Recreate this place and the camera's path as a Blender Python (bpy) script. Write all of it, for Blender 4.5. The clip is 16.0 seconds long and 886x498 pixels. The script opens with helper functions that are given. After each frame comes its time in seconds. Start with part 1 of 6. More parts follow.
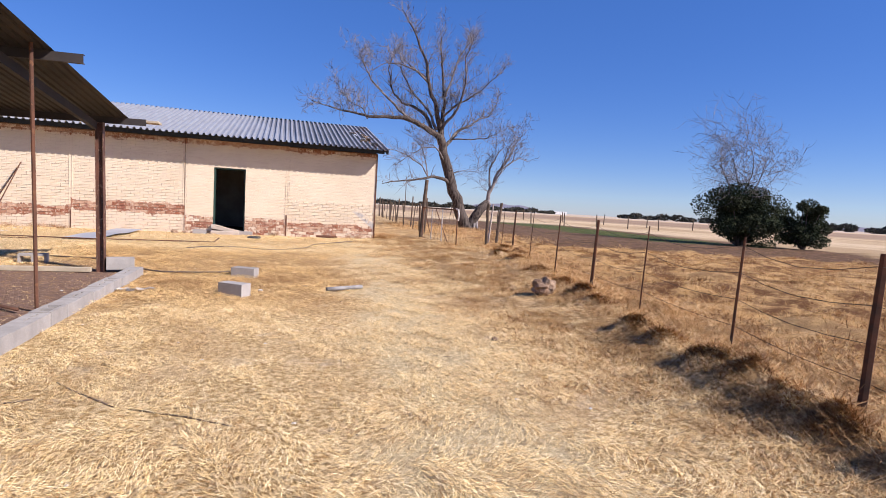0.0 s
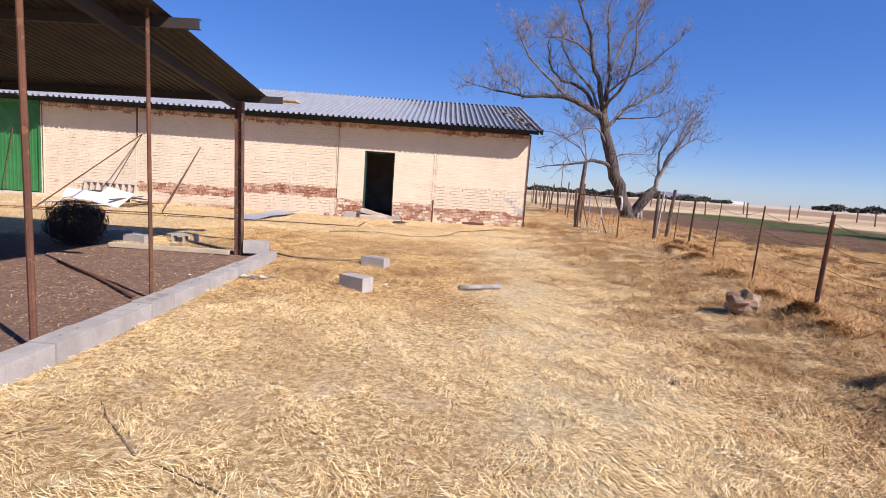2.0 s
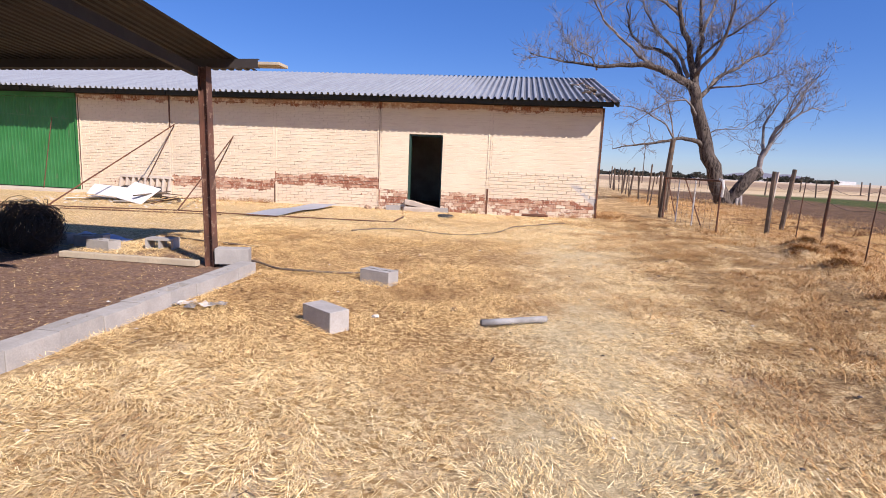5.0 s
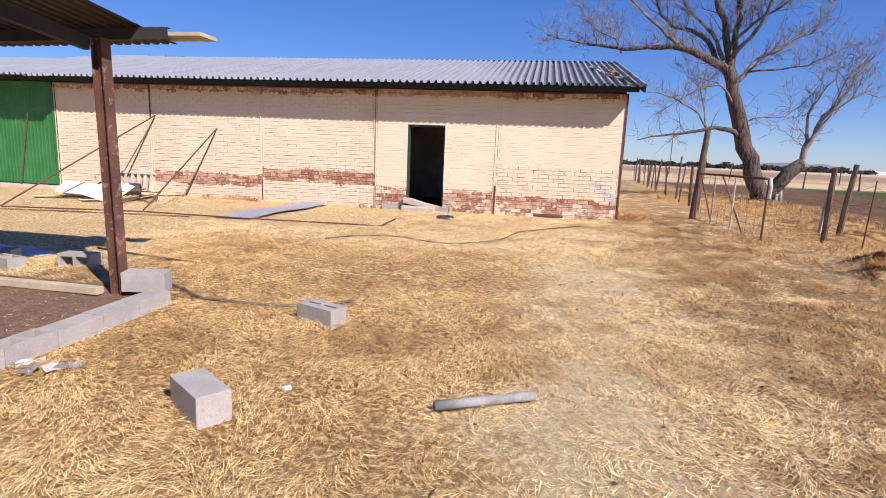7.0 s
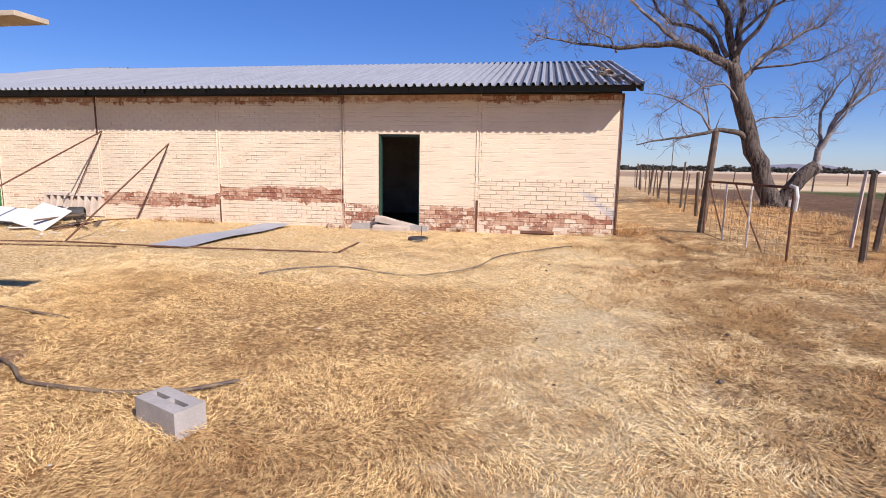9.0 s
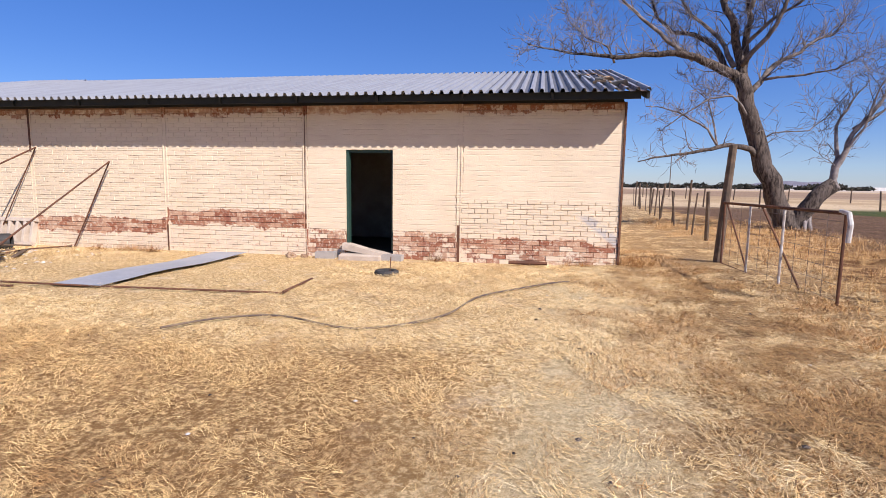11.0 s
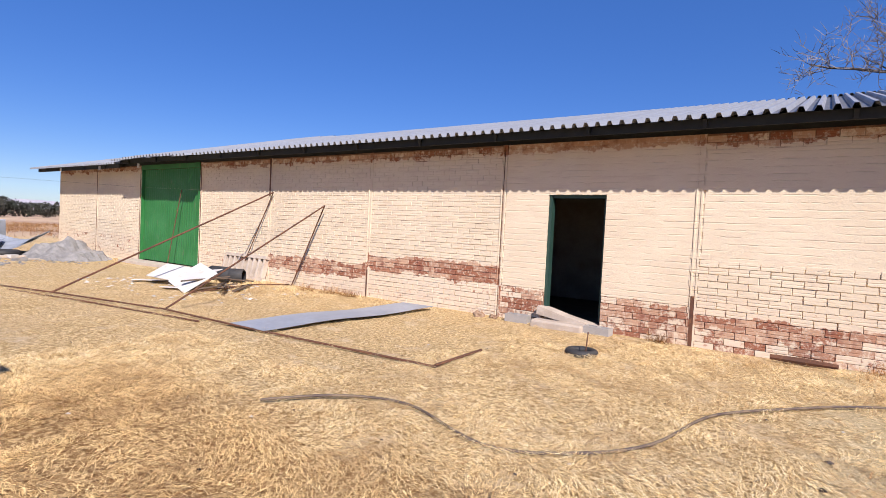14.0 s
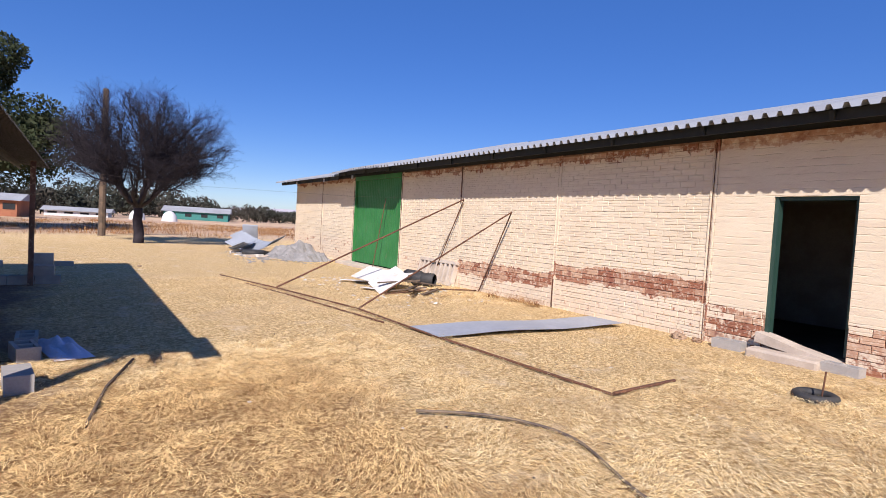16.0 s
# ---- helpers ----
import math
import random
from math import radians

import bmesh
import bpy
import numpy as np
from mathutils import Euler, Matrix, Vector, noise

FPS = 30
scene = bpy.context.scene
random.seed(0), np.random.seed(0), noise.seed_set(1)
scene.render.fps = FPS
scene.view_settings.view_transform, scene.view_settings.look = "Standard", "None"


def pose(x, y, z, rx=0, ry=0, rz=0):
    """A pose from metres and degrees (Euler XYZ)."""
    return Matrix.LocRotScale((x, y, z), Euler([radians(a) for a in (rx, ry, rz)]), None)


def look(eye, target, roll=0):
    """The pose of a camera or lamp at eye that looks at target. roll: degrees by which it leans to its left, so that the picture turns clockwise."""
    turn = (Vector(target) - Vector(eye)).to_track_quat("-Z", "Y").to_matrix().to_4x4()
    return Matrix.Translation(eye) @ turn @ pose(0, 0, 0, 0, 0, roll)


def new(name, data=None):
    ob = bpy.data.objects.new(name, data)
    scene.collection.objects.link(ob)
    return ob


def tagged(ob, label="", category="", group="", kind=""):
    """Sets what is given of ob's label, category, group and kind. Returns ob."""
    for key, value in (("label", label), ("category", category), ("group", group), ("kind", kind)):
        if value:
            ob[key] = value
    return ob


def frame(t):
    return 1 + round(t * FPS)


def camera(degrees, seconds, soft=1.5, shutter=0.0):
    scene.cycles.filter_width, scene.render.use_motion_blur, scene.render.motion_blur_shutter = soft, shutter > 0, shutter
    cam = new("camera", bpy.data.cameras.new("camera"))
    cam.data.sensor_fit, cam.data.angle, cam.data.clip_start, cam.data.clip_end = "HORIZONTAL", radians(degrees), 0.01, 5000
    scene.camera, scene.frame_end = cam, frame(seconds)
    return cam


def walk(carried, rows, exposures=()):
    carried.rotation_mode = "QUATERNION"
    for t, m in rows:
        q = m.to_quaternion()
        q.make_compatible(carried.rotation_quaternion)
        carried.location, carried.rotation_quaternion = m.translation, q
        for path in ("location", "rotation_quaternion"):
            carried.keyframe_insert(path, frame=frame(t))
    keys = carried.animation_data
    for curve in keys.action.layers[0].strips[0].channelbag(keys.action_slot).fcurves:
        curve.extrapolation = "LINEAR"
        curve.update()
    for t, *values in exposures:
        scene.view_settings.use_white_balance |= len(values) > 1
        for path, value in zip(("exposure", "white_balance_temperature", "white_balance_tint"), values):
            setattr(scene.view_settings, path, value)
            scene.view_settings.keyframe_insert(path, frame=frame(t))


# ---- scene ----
cam = camera(79.3, 16.0, 0.9)
PATH = [
    (0, (2.235, -18.504, 1.293), (2.811, -16.595, 1.135), 3.4),
    (0.5, (2.393, -18.109, 1.304), (2.805, -16.161, 1.121), 3.5),
    (1, (2.451, -17.816, 1.276), (2.666, -15.839, 1.066), 3.9),
    (1.5, (2.492, -17.521, 1.27), (2.625, -15.538, 1.042), 4.2),
    (2, (2.596, -17.156, 1.275), (2.614, -15.172, 1.03), 4.0),
    (2.5, (2.624, -16.773, 1.241), (2.534, -14.794, 0.97), 3.7),
    (3, (2.751, -16.411, 1.265), (2.616, -14.436, 0.98), 3.2),
    (3.5, (2.831, -16.009, 1.269), (2.658, -14.039, 0.973), 3.0),
    (4, (2.881, -15.608, 1.261), (2.682, -13.641, 0.962), 2.8),
    (4.2, (2.955, -15.457, 1.261), (2.744, -13.49, 0.962), 2.6),
    (6.5, (3.276, -13.676, 1.349), (2.951, -11.732, 1.011), 2.9),
    (7, (3.404, -13.253, 1.38), (3.066, -11.312, 1.036), 2.4),
    (7.5, (3.439, -12.827, 1.374), (3.088, -10.888, 1.034), 2.2),
    (8, (3.581, -12.46, 1.406), (3.227, -10.519, 1.072), 1.7),
    (8.5, (3.667, -12.088, 1.444), (3.313, -10.146, 1.121), 1.3),
    (9, (3.703, -11.678, 1.445), (3.351, -9.733, 1.136), 1.0),
    (9.2, (3.771, -11.513, 1.461), (3.415, -9.568, 1.155), 0.6),
    (11.5, (3.832, -9.659, 1.49), (3.487, -7.702, 1.263), 0.9),
    (12, (3.894, -9.298, 1.495), (3.502, -7.349, 1.28), 0.7),
    (12.5, (3.863, -8.989, 1.486), (3.353, -7.065, 1.288), 0.7),
    (13, (3.811, -8.695, 1.499), (3.162, -6.812, 1.32), 1.7),
    (13.5, (3.818, -8.377, 1.499), (2.939, -6.585, 1.368), 2.2),
    (14, (3.717, -8.12, 1.448), (2.57, -6.483, 1.377), 2.9),
    (14.5, (3.68, -7.855, 1.468), (2.407, -6.314, 1.407), 3.1),
    (15, (3.67, -7.642, 1.468), (2.21, -6.277, 1.402), 3.4),
    (15.5, (3.632, -7.602, 1.456), (2.06, -6.367, 1.384), 3.7),
    (16, (3.605, -7.615, 1.45), (1.944, -6.505, 1.366), 3.4),
]
walk(cam, [(t, look(eye, target, roll)) for t, eye, target, roll in PATH], [(0, 0.54, 6350, 20), (4, 0.56, 6400, 20), (9, 0.52, 6450, 20), (13, 0.48, 6350, 18), (16, 0.46, 6300, 18)])

# ---- world, sun, exposure ----
SUN_DIR = Vector((0.75, -0.6, 0.8)).normalized()
world = bpy.data.worlds.new("sky")
world.use_nodes = True
scene.world = world
sky = world.node_tree.nodes.new("ShaderNodeTexSky")
sky.sky_type, sky.sun_disc = "NISHITA", False
sky.sun_elevation = math.asin(SUN_DIR.z)
sky.sun_rotation = math.atan2(SUN_DIR.x, SUN_DIR.y)
sky.altitude, sky.air_density, sky.dust_density, sky.ozone_density = 1300.0, 1.0, 0.4, 3.5
clear = world.node_tree.nodes.new("ShaderNodeHueSaturation")
clear.inputs["Saturation"].default_value, clear.inputs["Hue"].default_value = 1.3, 0.515
haze = world.node_tree.nodes.new("ShaderNodeMix")
haze.data_type = "RGBA"
haze.inputs[0].default_value = 0.25
haze.inputs[7].default_value = (1.3, 3.5, 9.5, 1.0)
world.node_tree.links.new(sky.outputs[0], clear.inputs["Color"])
world.node_tree.links.new(clear.outputs[0], haze.inputs[6])
world.node_tree.links.new(haze.outputs[2], world.node_tree.nodes["Background"].inputs[0])
world.node_tree.nodes["Background"].inputs[1].default_value = 0.075
sun = new("sun", bpy.data.lights.new("sun", "SUN"))
sun.data.energy, sun.data.angle, sun.data.color = 5.0, radians(0.53), (1.0, 0.945, 0.85)
sun.matrix_world = look(SUN_DIR * 50, (0, 0, 0))


# ---- materials ----
class Nodes:
    """A small builder of node materials."""

    def __init__(self, name):
        self.mat = bpy.data.materials.new(name)
        self.mat.use_nodes = True
        self.t = self.mat.node_tree
        self.bsdf = self.t.nodes["Principled BSDF"]

    def put(self, socket, value):
        if isinstance(value, bpy.types.NodeSocket):
            self.t.links.new(value, socket)
        elif value is not None:
            if socket.type == "RGBA" and len(value) == 3:
                value = (*value, 1.0)
            socket.default_value = value

    def geo(self, what="Position"):
        return self.t.nodes.new("ShaderNodeNewGeometry").outputs[what]

    def objrand(self):
        return self.t.nodes.new("ShaderNodeObjectInfo").outputs["Random"]

    def local(self):
        return self.t.nodes.new("ShaderNodeTexCoord").outputs["Object"]

    def noise(self, vec, scale, detail=4.0, rough=0.6, distort=0.0):
        n = self.t.nodes.new("ShaderNodeTexNoise")
        self.put(n.inputs["Vector"], vec)
        n.inputs["Scale"].default_value, n.inputs["Detail"].default_value = scale, detail
        n.inputs["Roughness"].default_value, n.inputs["Distortion"].default_value = rough, distort
        return n.outputs["Fac"]

    def stretch(self, vec, x, y, z):
        n = self.t.nodes.new("ShaderNodeMapping")
        self.put(n.inputs["Vector"], vec)
        n.inputs["Scale"].default_value = (x, y, z)
        return n.outputs[0]

    def math(self, op, a, b=0.0, clamp=False):
        n = self.t.nodes.new("ShaderNodeMath")
        n.operation, n.use_clamp = op, clamp
        self.put(n.inputs[0], a)
        self.put(n.inputs[1], b)
        return n.outputs[0]

    def ramp(self, v, lo, hi, to0=0.0, to1=1.0):
        n = self.t.nodes.new("ShaderNodeMapRange")
        n.interpolation_type = "SMOOTHSTEP"
        self.put(n.inputs[0], v)
        for i, x in enumerate((lo, hi, to0, to1)):
            n.inputs[i + 1].default_value = x
        return n.outputs[0]

    def mix(self, fac, a, b):
        n = self.t.nodes.new("ShaderNodeMix")
        n.data_type = "RGBA"
        self.put(n.inputs[0], fac)
        self.put(n.inputs[6], a)
        self.put(n.inputs[7], b)
        return n.outputs[2]

    def axis(self, vec, i):
        n = self.t.nodes.new("ShaderNodeSeparateXYZ")
        self.put(n.inputs[0], vec)
        return n.outputs[i]

    def bump(self, height, strength, distance):
        n = self.t.nodes.new("ShaderNodeBump")
        n.inputs["Strength"].default_value, n.inputs["Distance"].default_value = strength, distance
        self.put(n.inputs["Height"], height)
        self.put(self.bsdf.inputs["Normal"], n.outputs[0])

    def done(self, color, rough=0.8, metal=0.0):
        self.put(self.bsdf.inputs["Base Color"], color)
        self.put(self.bsdf.inputs["Roughness"], rough)
        self.put(self.bsdf.inputs["Metallic"], metal)
        if not isinstance(rough, bpy.types.NodeSocket) and rough >= 0.8:
            self.bsdf.inputs["Specular IOR Level"].default_value = 0.12
        return self.mat


def two_tone(name, a, b, scale, rough=0.85, metal=0.0, bump=0.3, dist=0.004, vary=0.0, lo=0.35, hi=0.65, c=None):
    """Two colours over broad stains, fine grain over both, a third colour in small spots."""
    n = Nodes(name)
    p = n.geo()
    big, small = n.noise(p, scale, 5), n.noise(p, scale * 14, 3)
    col = n.mix(n.ramp(big, lo, hi), a, b)
    if c:
        col = n.mix(n.ramp(n.noise(p, scale * 4, 4), 0.56, 0.64), col, c)
    dark = tuple(x * 0.6 for x in a)
    col = n.mix(n.ramp(small, 0.3, 0.75, 0.35, 0.0), col, dark)
    if vary:
        r = n.math("ADD", n.objrand(), n.geo("Random Per Island"))
        r = n.math("FRACT", r)
        col = n.mix(n.math("MULTIPLY", r, vary), col, tuple(x * 0.45 for x in b))
    n.bump(small, bump, dist)
    return n.done(col, rough, metal)


RUST = two_tone("rusty_steel", (0.17, 0.08, 0.05), (0.1, 0.055, 0.04), 3, 0.8, 0.1, c=(0.22, 0.11, 0.06))
POST_STEEL = two_tone("brown_painted_steel", (0.17, 0.075, 0.05), (0.09, 0.045, 0.032), 4, 0.6, 0.1, c=(0.3, 0.2, 0.14))
# near black: shade below the carport roof is put into the tin colour
CARPORT_TIN_SHADED = two_tone("shaded_rusted_tin", (0.05, 0.04, 0.035), (0.032, 0.025, 0.022), 1.5, 0.7, 0.1)
FENCE_STEEL = two_tone("fence_steel", (0.14, 0.06, 0.035), (0.06, 0.04, 0.03), 5, 0.8, 0.1)
WOOD_GREY = two_tone("weathered_wood", (0.17, 0.12, 0.085), (0.09, 0.07, 0.055), 5, 0.9, 0, 0.6, 0.01)
WOOD_PALE = two_tone("pale_plank", (0.55, 0.46, 0.33), (0.42, 0.35, 0.26), 3, 0.85)
WOOD_STICK = two_tone("dry_stick", (0.45, 0.33, 0.2), (0.3, 0.2, 0.12), 6, 0.9)
CONCRETE = two_tone("concrete_block", (0.44, 0.41, 0.38), (0.36, 0.335, 0.31), 5, 0.95, 0, 0.5, 0.004, vary=0.25)
CONCRETE_OLD = two_tone("old_concrete", (0.6, 0.51, 0.42), (0.46, 0.38, 0.31), 3, 0.95, 0, 0.5, 0.006)
PIPE_GREY = two_tone("cement_pipe", (0.36, 0.35, 0.34), (0.2, 0.19, 0.18), 5, 0.9, 0, 0.2, 0.003)
GALV = two_tone("galvanised_sheet", (0.42, 0.45, 0.5), (0.34, 0.37, 0.42), 1.2, 0.55, 0.25, 0.1, 0.002)
WHITE_BOARD = two_tone("white_board", (0.7, 0.67, 0.62), (0.58, 0.54, 0.5), 2, 0.7, 0, 0.1, 0.002, c=(0.6, 0.5, 0.4))
BLACK_RUBBER = two_tone("black_rubber", (0.025, 0.025, 0.027), (0.045, 0.042, 0.04), 6, 0.7)
DARK_PLASTIC = two_tone("dark_hose", (0.085, 0.06, 0.05), (0.22, 0.16, 0.1), 8, 0.7)
BLACK_WIRE = two_tone("black_wire", (0.02, 0.018, 0.018), (0.04, 0.035, 0.03), 6, 0.7)
FENCE_WIRE = two_tone("fence_wire", (0.13, 0.1, 0.085), (0.08, 0.06, 0.05), 6, 0.6, 0.4)
WHITE_PAINT = two_tone("white_pipe_paint", (0.6, 0.58, 0.54), (0.4, 0.3, 0.24), 8, 0.7)
BLUE_CLOTH = two_tone("pale_blue_plastic", (0.5, 0.55, 0.72), (0.65, 0.66, 0.75), 4, 0.5)


def bark_material():
    """Deep furrows that run up the stem."""
    n = Nodes("bark")
    p = n.geo()
    furrow = n.noise(n.stretch(p, 1, 1, 0.22), 13, 5, 0.7, 0.6)
    col = n.mix(n.ramp(furrow, 0.4, 0.58), (0.035, 0.028, 0.025), (0.15, 0.12, 0.1))
    col = n.mix(n.ramp(n.noise(p, 1.5, 4), 0.45, 0.6, 0, 0.5), col, (0.1, 0.08, 0.07))
    n.bump(furrow, 1.0, 0.05)
    return n.done(col, 0.95)


BARK = bark_material()
BARK_PALE = two_tone("pale_bark", (0.34, 0.3, 0.28), (0.15, 0.125, 0.115), 4, 0.9, 0, 0.5, 0.01)
# paler than the trunk bark: sunlight on the boughs is put into the colour
BARK_BOUGH_LIT = two_tone("sunlit_bough_bark", (0.26, 0.22, 0.2), (0.085, 0.07, 0.06), 4, 0.9, 0, 0.6, 0.01)
TWIG_GREY = two_tone("grey_twigs", (0.32, 0.28, 0.27), (0.1, 0.085, 0.08), 3, 0.8)
TWIG_DARK = two_tone("dark_twigs", (0.045, 0.038, 0.045), (0.03, 0.026, 0.032), 3, 0.9)
STONE = two_tone("pale_stone", (0.44, 0.31, 0.21), (0.22, 0.13, 0.08), 6, 0.95, 0, 0.8, 0.02)
RUBBLE = two_tone("grey_rubble", (0.36, 0.34, 0.32), (0.24, 0.23, 0.22), 4, 0.95, 0, 0.9, 0.03)
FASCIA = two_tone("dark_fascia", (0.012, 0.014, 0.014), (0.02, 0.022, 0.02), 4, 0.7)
DARK_FLOOR = two_tone("dirt_floor", (0.1, 0.08, 0.06), (0.07, 0.055, 0.04), 2)
EVERGREEN = two_tone("evergreen_leaves", (0.035, 0.05, 0.022), (0.055, 0.06, 0.03), 1.5, 0.8, vary=0.4)
FAR_WOODS = two_tone("far_woods", (0.05, 0.058, 0.045), (0.09, 0.075, 0.06), 0.2, 0.95, vary=0.4)
FAR_HILL = two_tone("far_hill", (0.42, 0.42, 0.5), (0.38, 0.39, 0.47), 0.01, 1.0, bump=0)
TEAL_PAINT = two_tone("teal_paint", (0.06, 0.22, 0.2), (0.055, 0.19, 0.17), 0.5, 0.8)
RED_BRICK_FAR = two_tone("far_red_brick", (0.38, 0.16, 0.09), (0.3, 0.12, 0.07), 0.5, 0.9)
GREY_ROOF_FAR = two_tone("far_grey_roof", (0.35, 0.36, 0.37), (0.28, 0.28, 0.29), 0.5, 0.7)
WHITE_FAR = two_tone("far_white", (0.7, 0.7, 0.7), (0.6, 0.6, 0.58), 0.3, 0.8)
DARK_WINDOW = two_tone("dark_window", (0.02, 0.022, 0.025), (0.03, 0.03, 0.03), 2, 0.2)


def green_paint():
    n = Nodes("green_door_paint")
    p = n.geo()
    col = n.mix(n.ramp(n.noise(p, 1.3, 5), 0.35, 0.7), (0.02, 0.15, 0.035), (0.035, 0.19, 0.055))
    col = n.mix(n.ramp(n.noise(n.stretch(p, 4, 4, 1), 3, 4), 0.62, 0.7, 0, 0.5), col, (0.12, 0.16, 0.08))
    n.bump(n.noise(p, 30), 0.15, 0.002)
    return n.done(col, 0.55)


def gold_zone(n, x, y):
    """Where fresh golden straw lies thick: before the carport and across the middle of the yard."""
    a = n.math("MULTIPLY", n.ramp(x, -2.5, -0.8), n.ramp(x, 2.8, 3.6, 1, 0))
    b = n.math("MULTIPLY", n.ramp(y, -12.6, -10.6), n.ramp(y, -6.2, -5.0, 1, 0))
    return n.math("MULTIPLY", a, b)


def brown_patch(n, p):
    """Where the straw is trodden brown, in an uneven ring across the yard."""
    total = 0.0
    for cx, cy, rad in ((3.55, -8.5, 0.75), (3.0, -7.4, 0.5), (2.2, -9.4, 0.45), (1.6, -7.9, 0.55), (0.7, -9.9, 0.5), (3.3, -9.6, 0.4)):
        dx = n.math("MULTIPLY", n.math("SUBTRACT", n.axis(p, 0), cx), 1 / rad)
        dy = n.math("MULTIPLY", n.math("SUBTRACT", n.axis(p, 1), cy), 1 / rad)
        d = n.math("ADD", n.math("MULTIPLY", dx, dx), n.math("MULTIPLY", dy, dy))
        total = n.math("MAXIMUM", total, n.ramp(d, 0.0, 1.6, 1, 0))
    return n.math("MULTIPLY", total, n.ramp(n.noise(p, 3.2, 6, 0.75), 0.4, 0.6))


def straw_blades(name, pale, gold, brown, rich=None):
    n = Nodes(name)
    r = n.geo("Random Per Island")
    p = n.geo()
    col = n.mix(n.ramp(r, 0.1, 0.6), pale, gold)
    if rich:
        w = n.math("MULTIPLY", n.math("SUBTRACT", n.noise(p, 0.8, 6, 0.7), 0.5), 2.6)
        zone = gold_zone(n, n.math("ADD", n.axis(p, 0), w), n.math("ADD", n.axis(p, 1), w))
        col = n.mix(n.math("MULTIPLY", zone, 0.85), col, n.mix(n.ramp(r, 0.45, 0.9), rich, brown))
        col = n.mix(n.math("MULTIPLY", brown_patch(n, p), 0.9), col, n.mix(n.ramp(r, 0.2, 0.8), (0.48, 0.26, 0.1), (0.24, 0.11, 0.04)))
        side = n.math("MULTIPLY", n.ramp(n.math("ADD", n.axis(p, 0), w), 4.6, 5.6), n.ramp(n.noise(p, 1.9, 7, 0.72), 0.4, 0.53))
        col = n.mix(n.math("MULTIPLY", side, 0.9), col, n.mix(r, (0.5, 0.28, 0.1), (0.19, 0.09, 0.03)))
        col = n.mix(n.ramp(n.noise(p, 8, 5, 0.75), 0.5, 0.62, 0, 0.6), col, n.mix(r, (0.6, 0.4, 0.18), (0.32, 0.18, 0.075)))
    col = n.mix(n.ramp(r, 0.72, 0.95), col, brown)
    col = n.mix(n.ramp(n.noise(p, 0.9, 5, 0.7), 0.5, 0.62, 0, 0.45), col, brown)
    return n.done(col, 0.85)


GREEN = green_paint()
JAMB = two_tone("dark_green_frame", (0.02, 0.055, 0.042), (0.03, 0.07, 0.055), 4, 0.5)
STRAW = straw_blades("straw_bits", (0.96, 0.81, 0.5), (0.9, 0.66, 0.31), (0.36, 0.2, 0.085), (0.94, 0.66, 0.29))
TUFT = straw_blades("dry_tufts", (0.8, 0.57, 0.3), (0.58, 0.33, 0.13), (0.2, 0.09, 0.035))
FIELD_GRASS = straw_blades("field_grass_blades", (0.78, 0.56, 0.28), (0.6, 0.36, 0.13), (0.3, 0.13, 0.045))
TUFT_DARK = straw_blades("dead_tufts", (0.5, 0.27, 0.1), (0.27, 0.12, 0.04), (0.07, 0.032, 0.014))


def roof_sheet_material():
    n = Nodes("zinc_roof_sheet")
    p = n.geo()
    streak = n.noise(n.stretch(p, 3.0, 0.35, 0.35), 2.0, 5)
    col = n.mix(n.ramp(streak, 0.35, 0.7), (0.33, 0.345, 0.37), (0.27, 0.28, 0.31))
    # pans painted dark: valley shade between ribs plus older sheets towards the right
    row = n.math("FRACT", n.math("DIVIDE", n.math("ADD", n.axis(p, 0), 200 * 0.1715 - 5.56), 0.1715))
    pan_shade = n.math("MULTIPLY", n.ramp(row, 0.5, 0.6, 1, 0), n.ramp(n.math("ADD", n.axis(p, 0), n.math("MULTIPLY", n.axis(p, 1), 0.4)), 2.2, 3.4, 0.1, 0.85))
    col = n.mix(pan_shade, col, (0.1, 0.1, 0.105))
    rust = n.math("MULTIPLY", n.ramp(n.axis(p, 0), 3.6, 5.2), n.ramp(n.noise(p, 2.2, 6), 0.55, 0.62))
    col = n.mix(rust, col, (0.14, 0.09, 0.06))
    n.bump(streak, 0.05, 0.002)
    return n.done(col, n.ramp(streak, 0.3, 0.7, 0.45, 0.6), 0.15)


ROOF = roof_sheet_material()

# red bands of bare brick, one per wall bay: low edge, high edge, strength, left x, right x
BANDS = [
    (-0.2, 0.42, 0.5, 2.33, 5.3),
    (0.35, 0.66, 0.24, 2.33, 5.3),
    (-0.2, 0.52, 0.55, -0.75, 2.33),
    (0.62, 0.84, 0.74, -3.85, -0.75),
    (-0.2, 0.62, 0.3, -3.85, -0.75),
    (0.42, 0.62, 0.66, -7.1, -3.85),
    (-0.2, 0.42, 0.3, -7.1, -3.85),
    (0.1, 0.5, 0.36, -10.2, -7.1),
    (0.0, 0.8, 0.34, -19.6, -13.3),
]


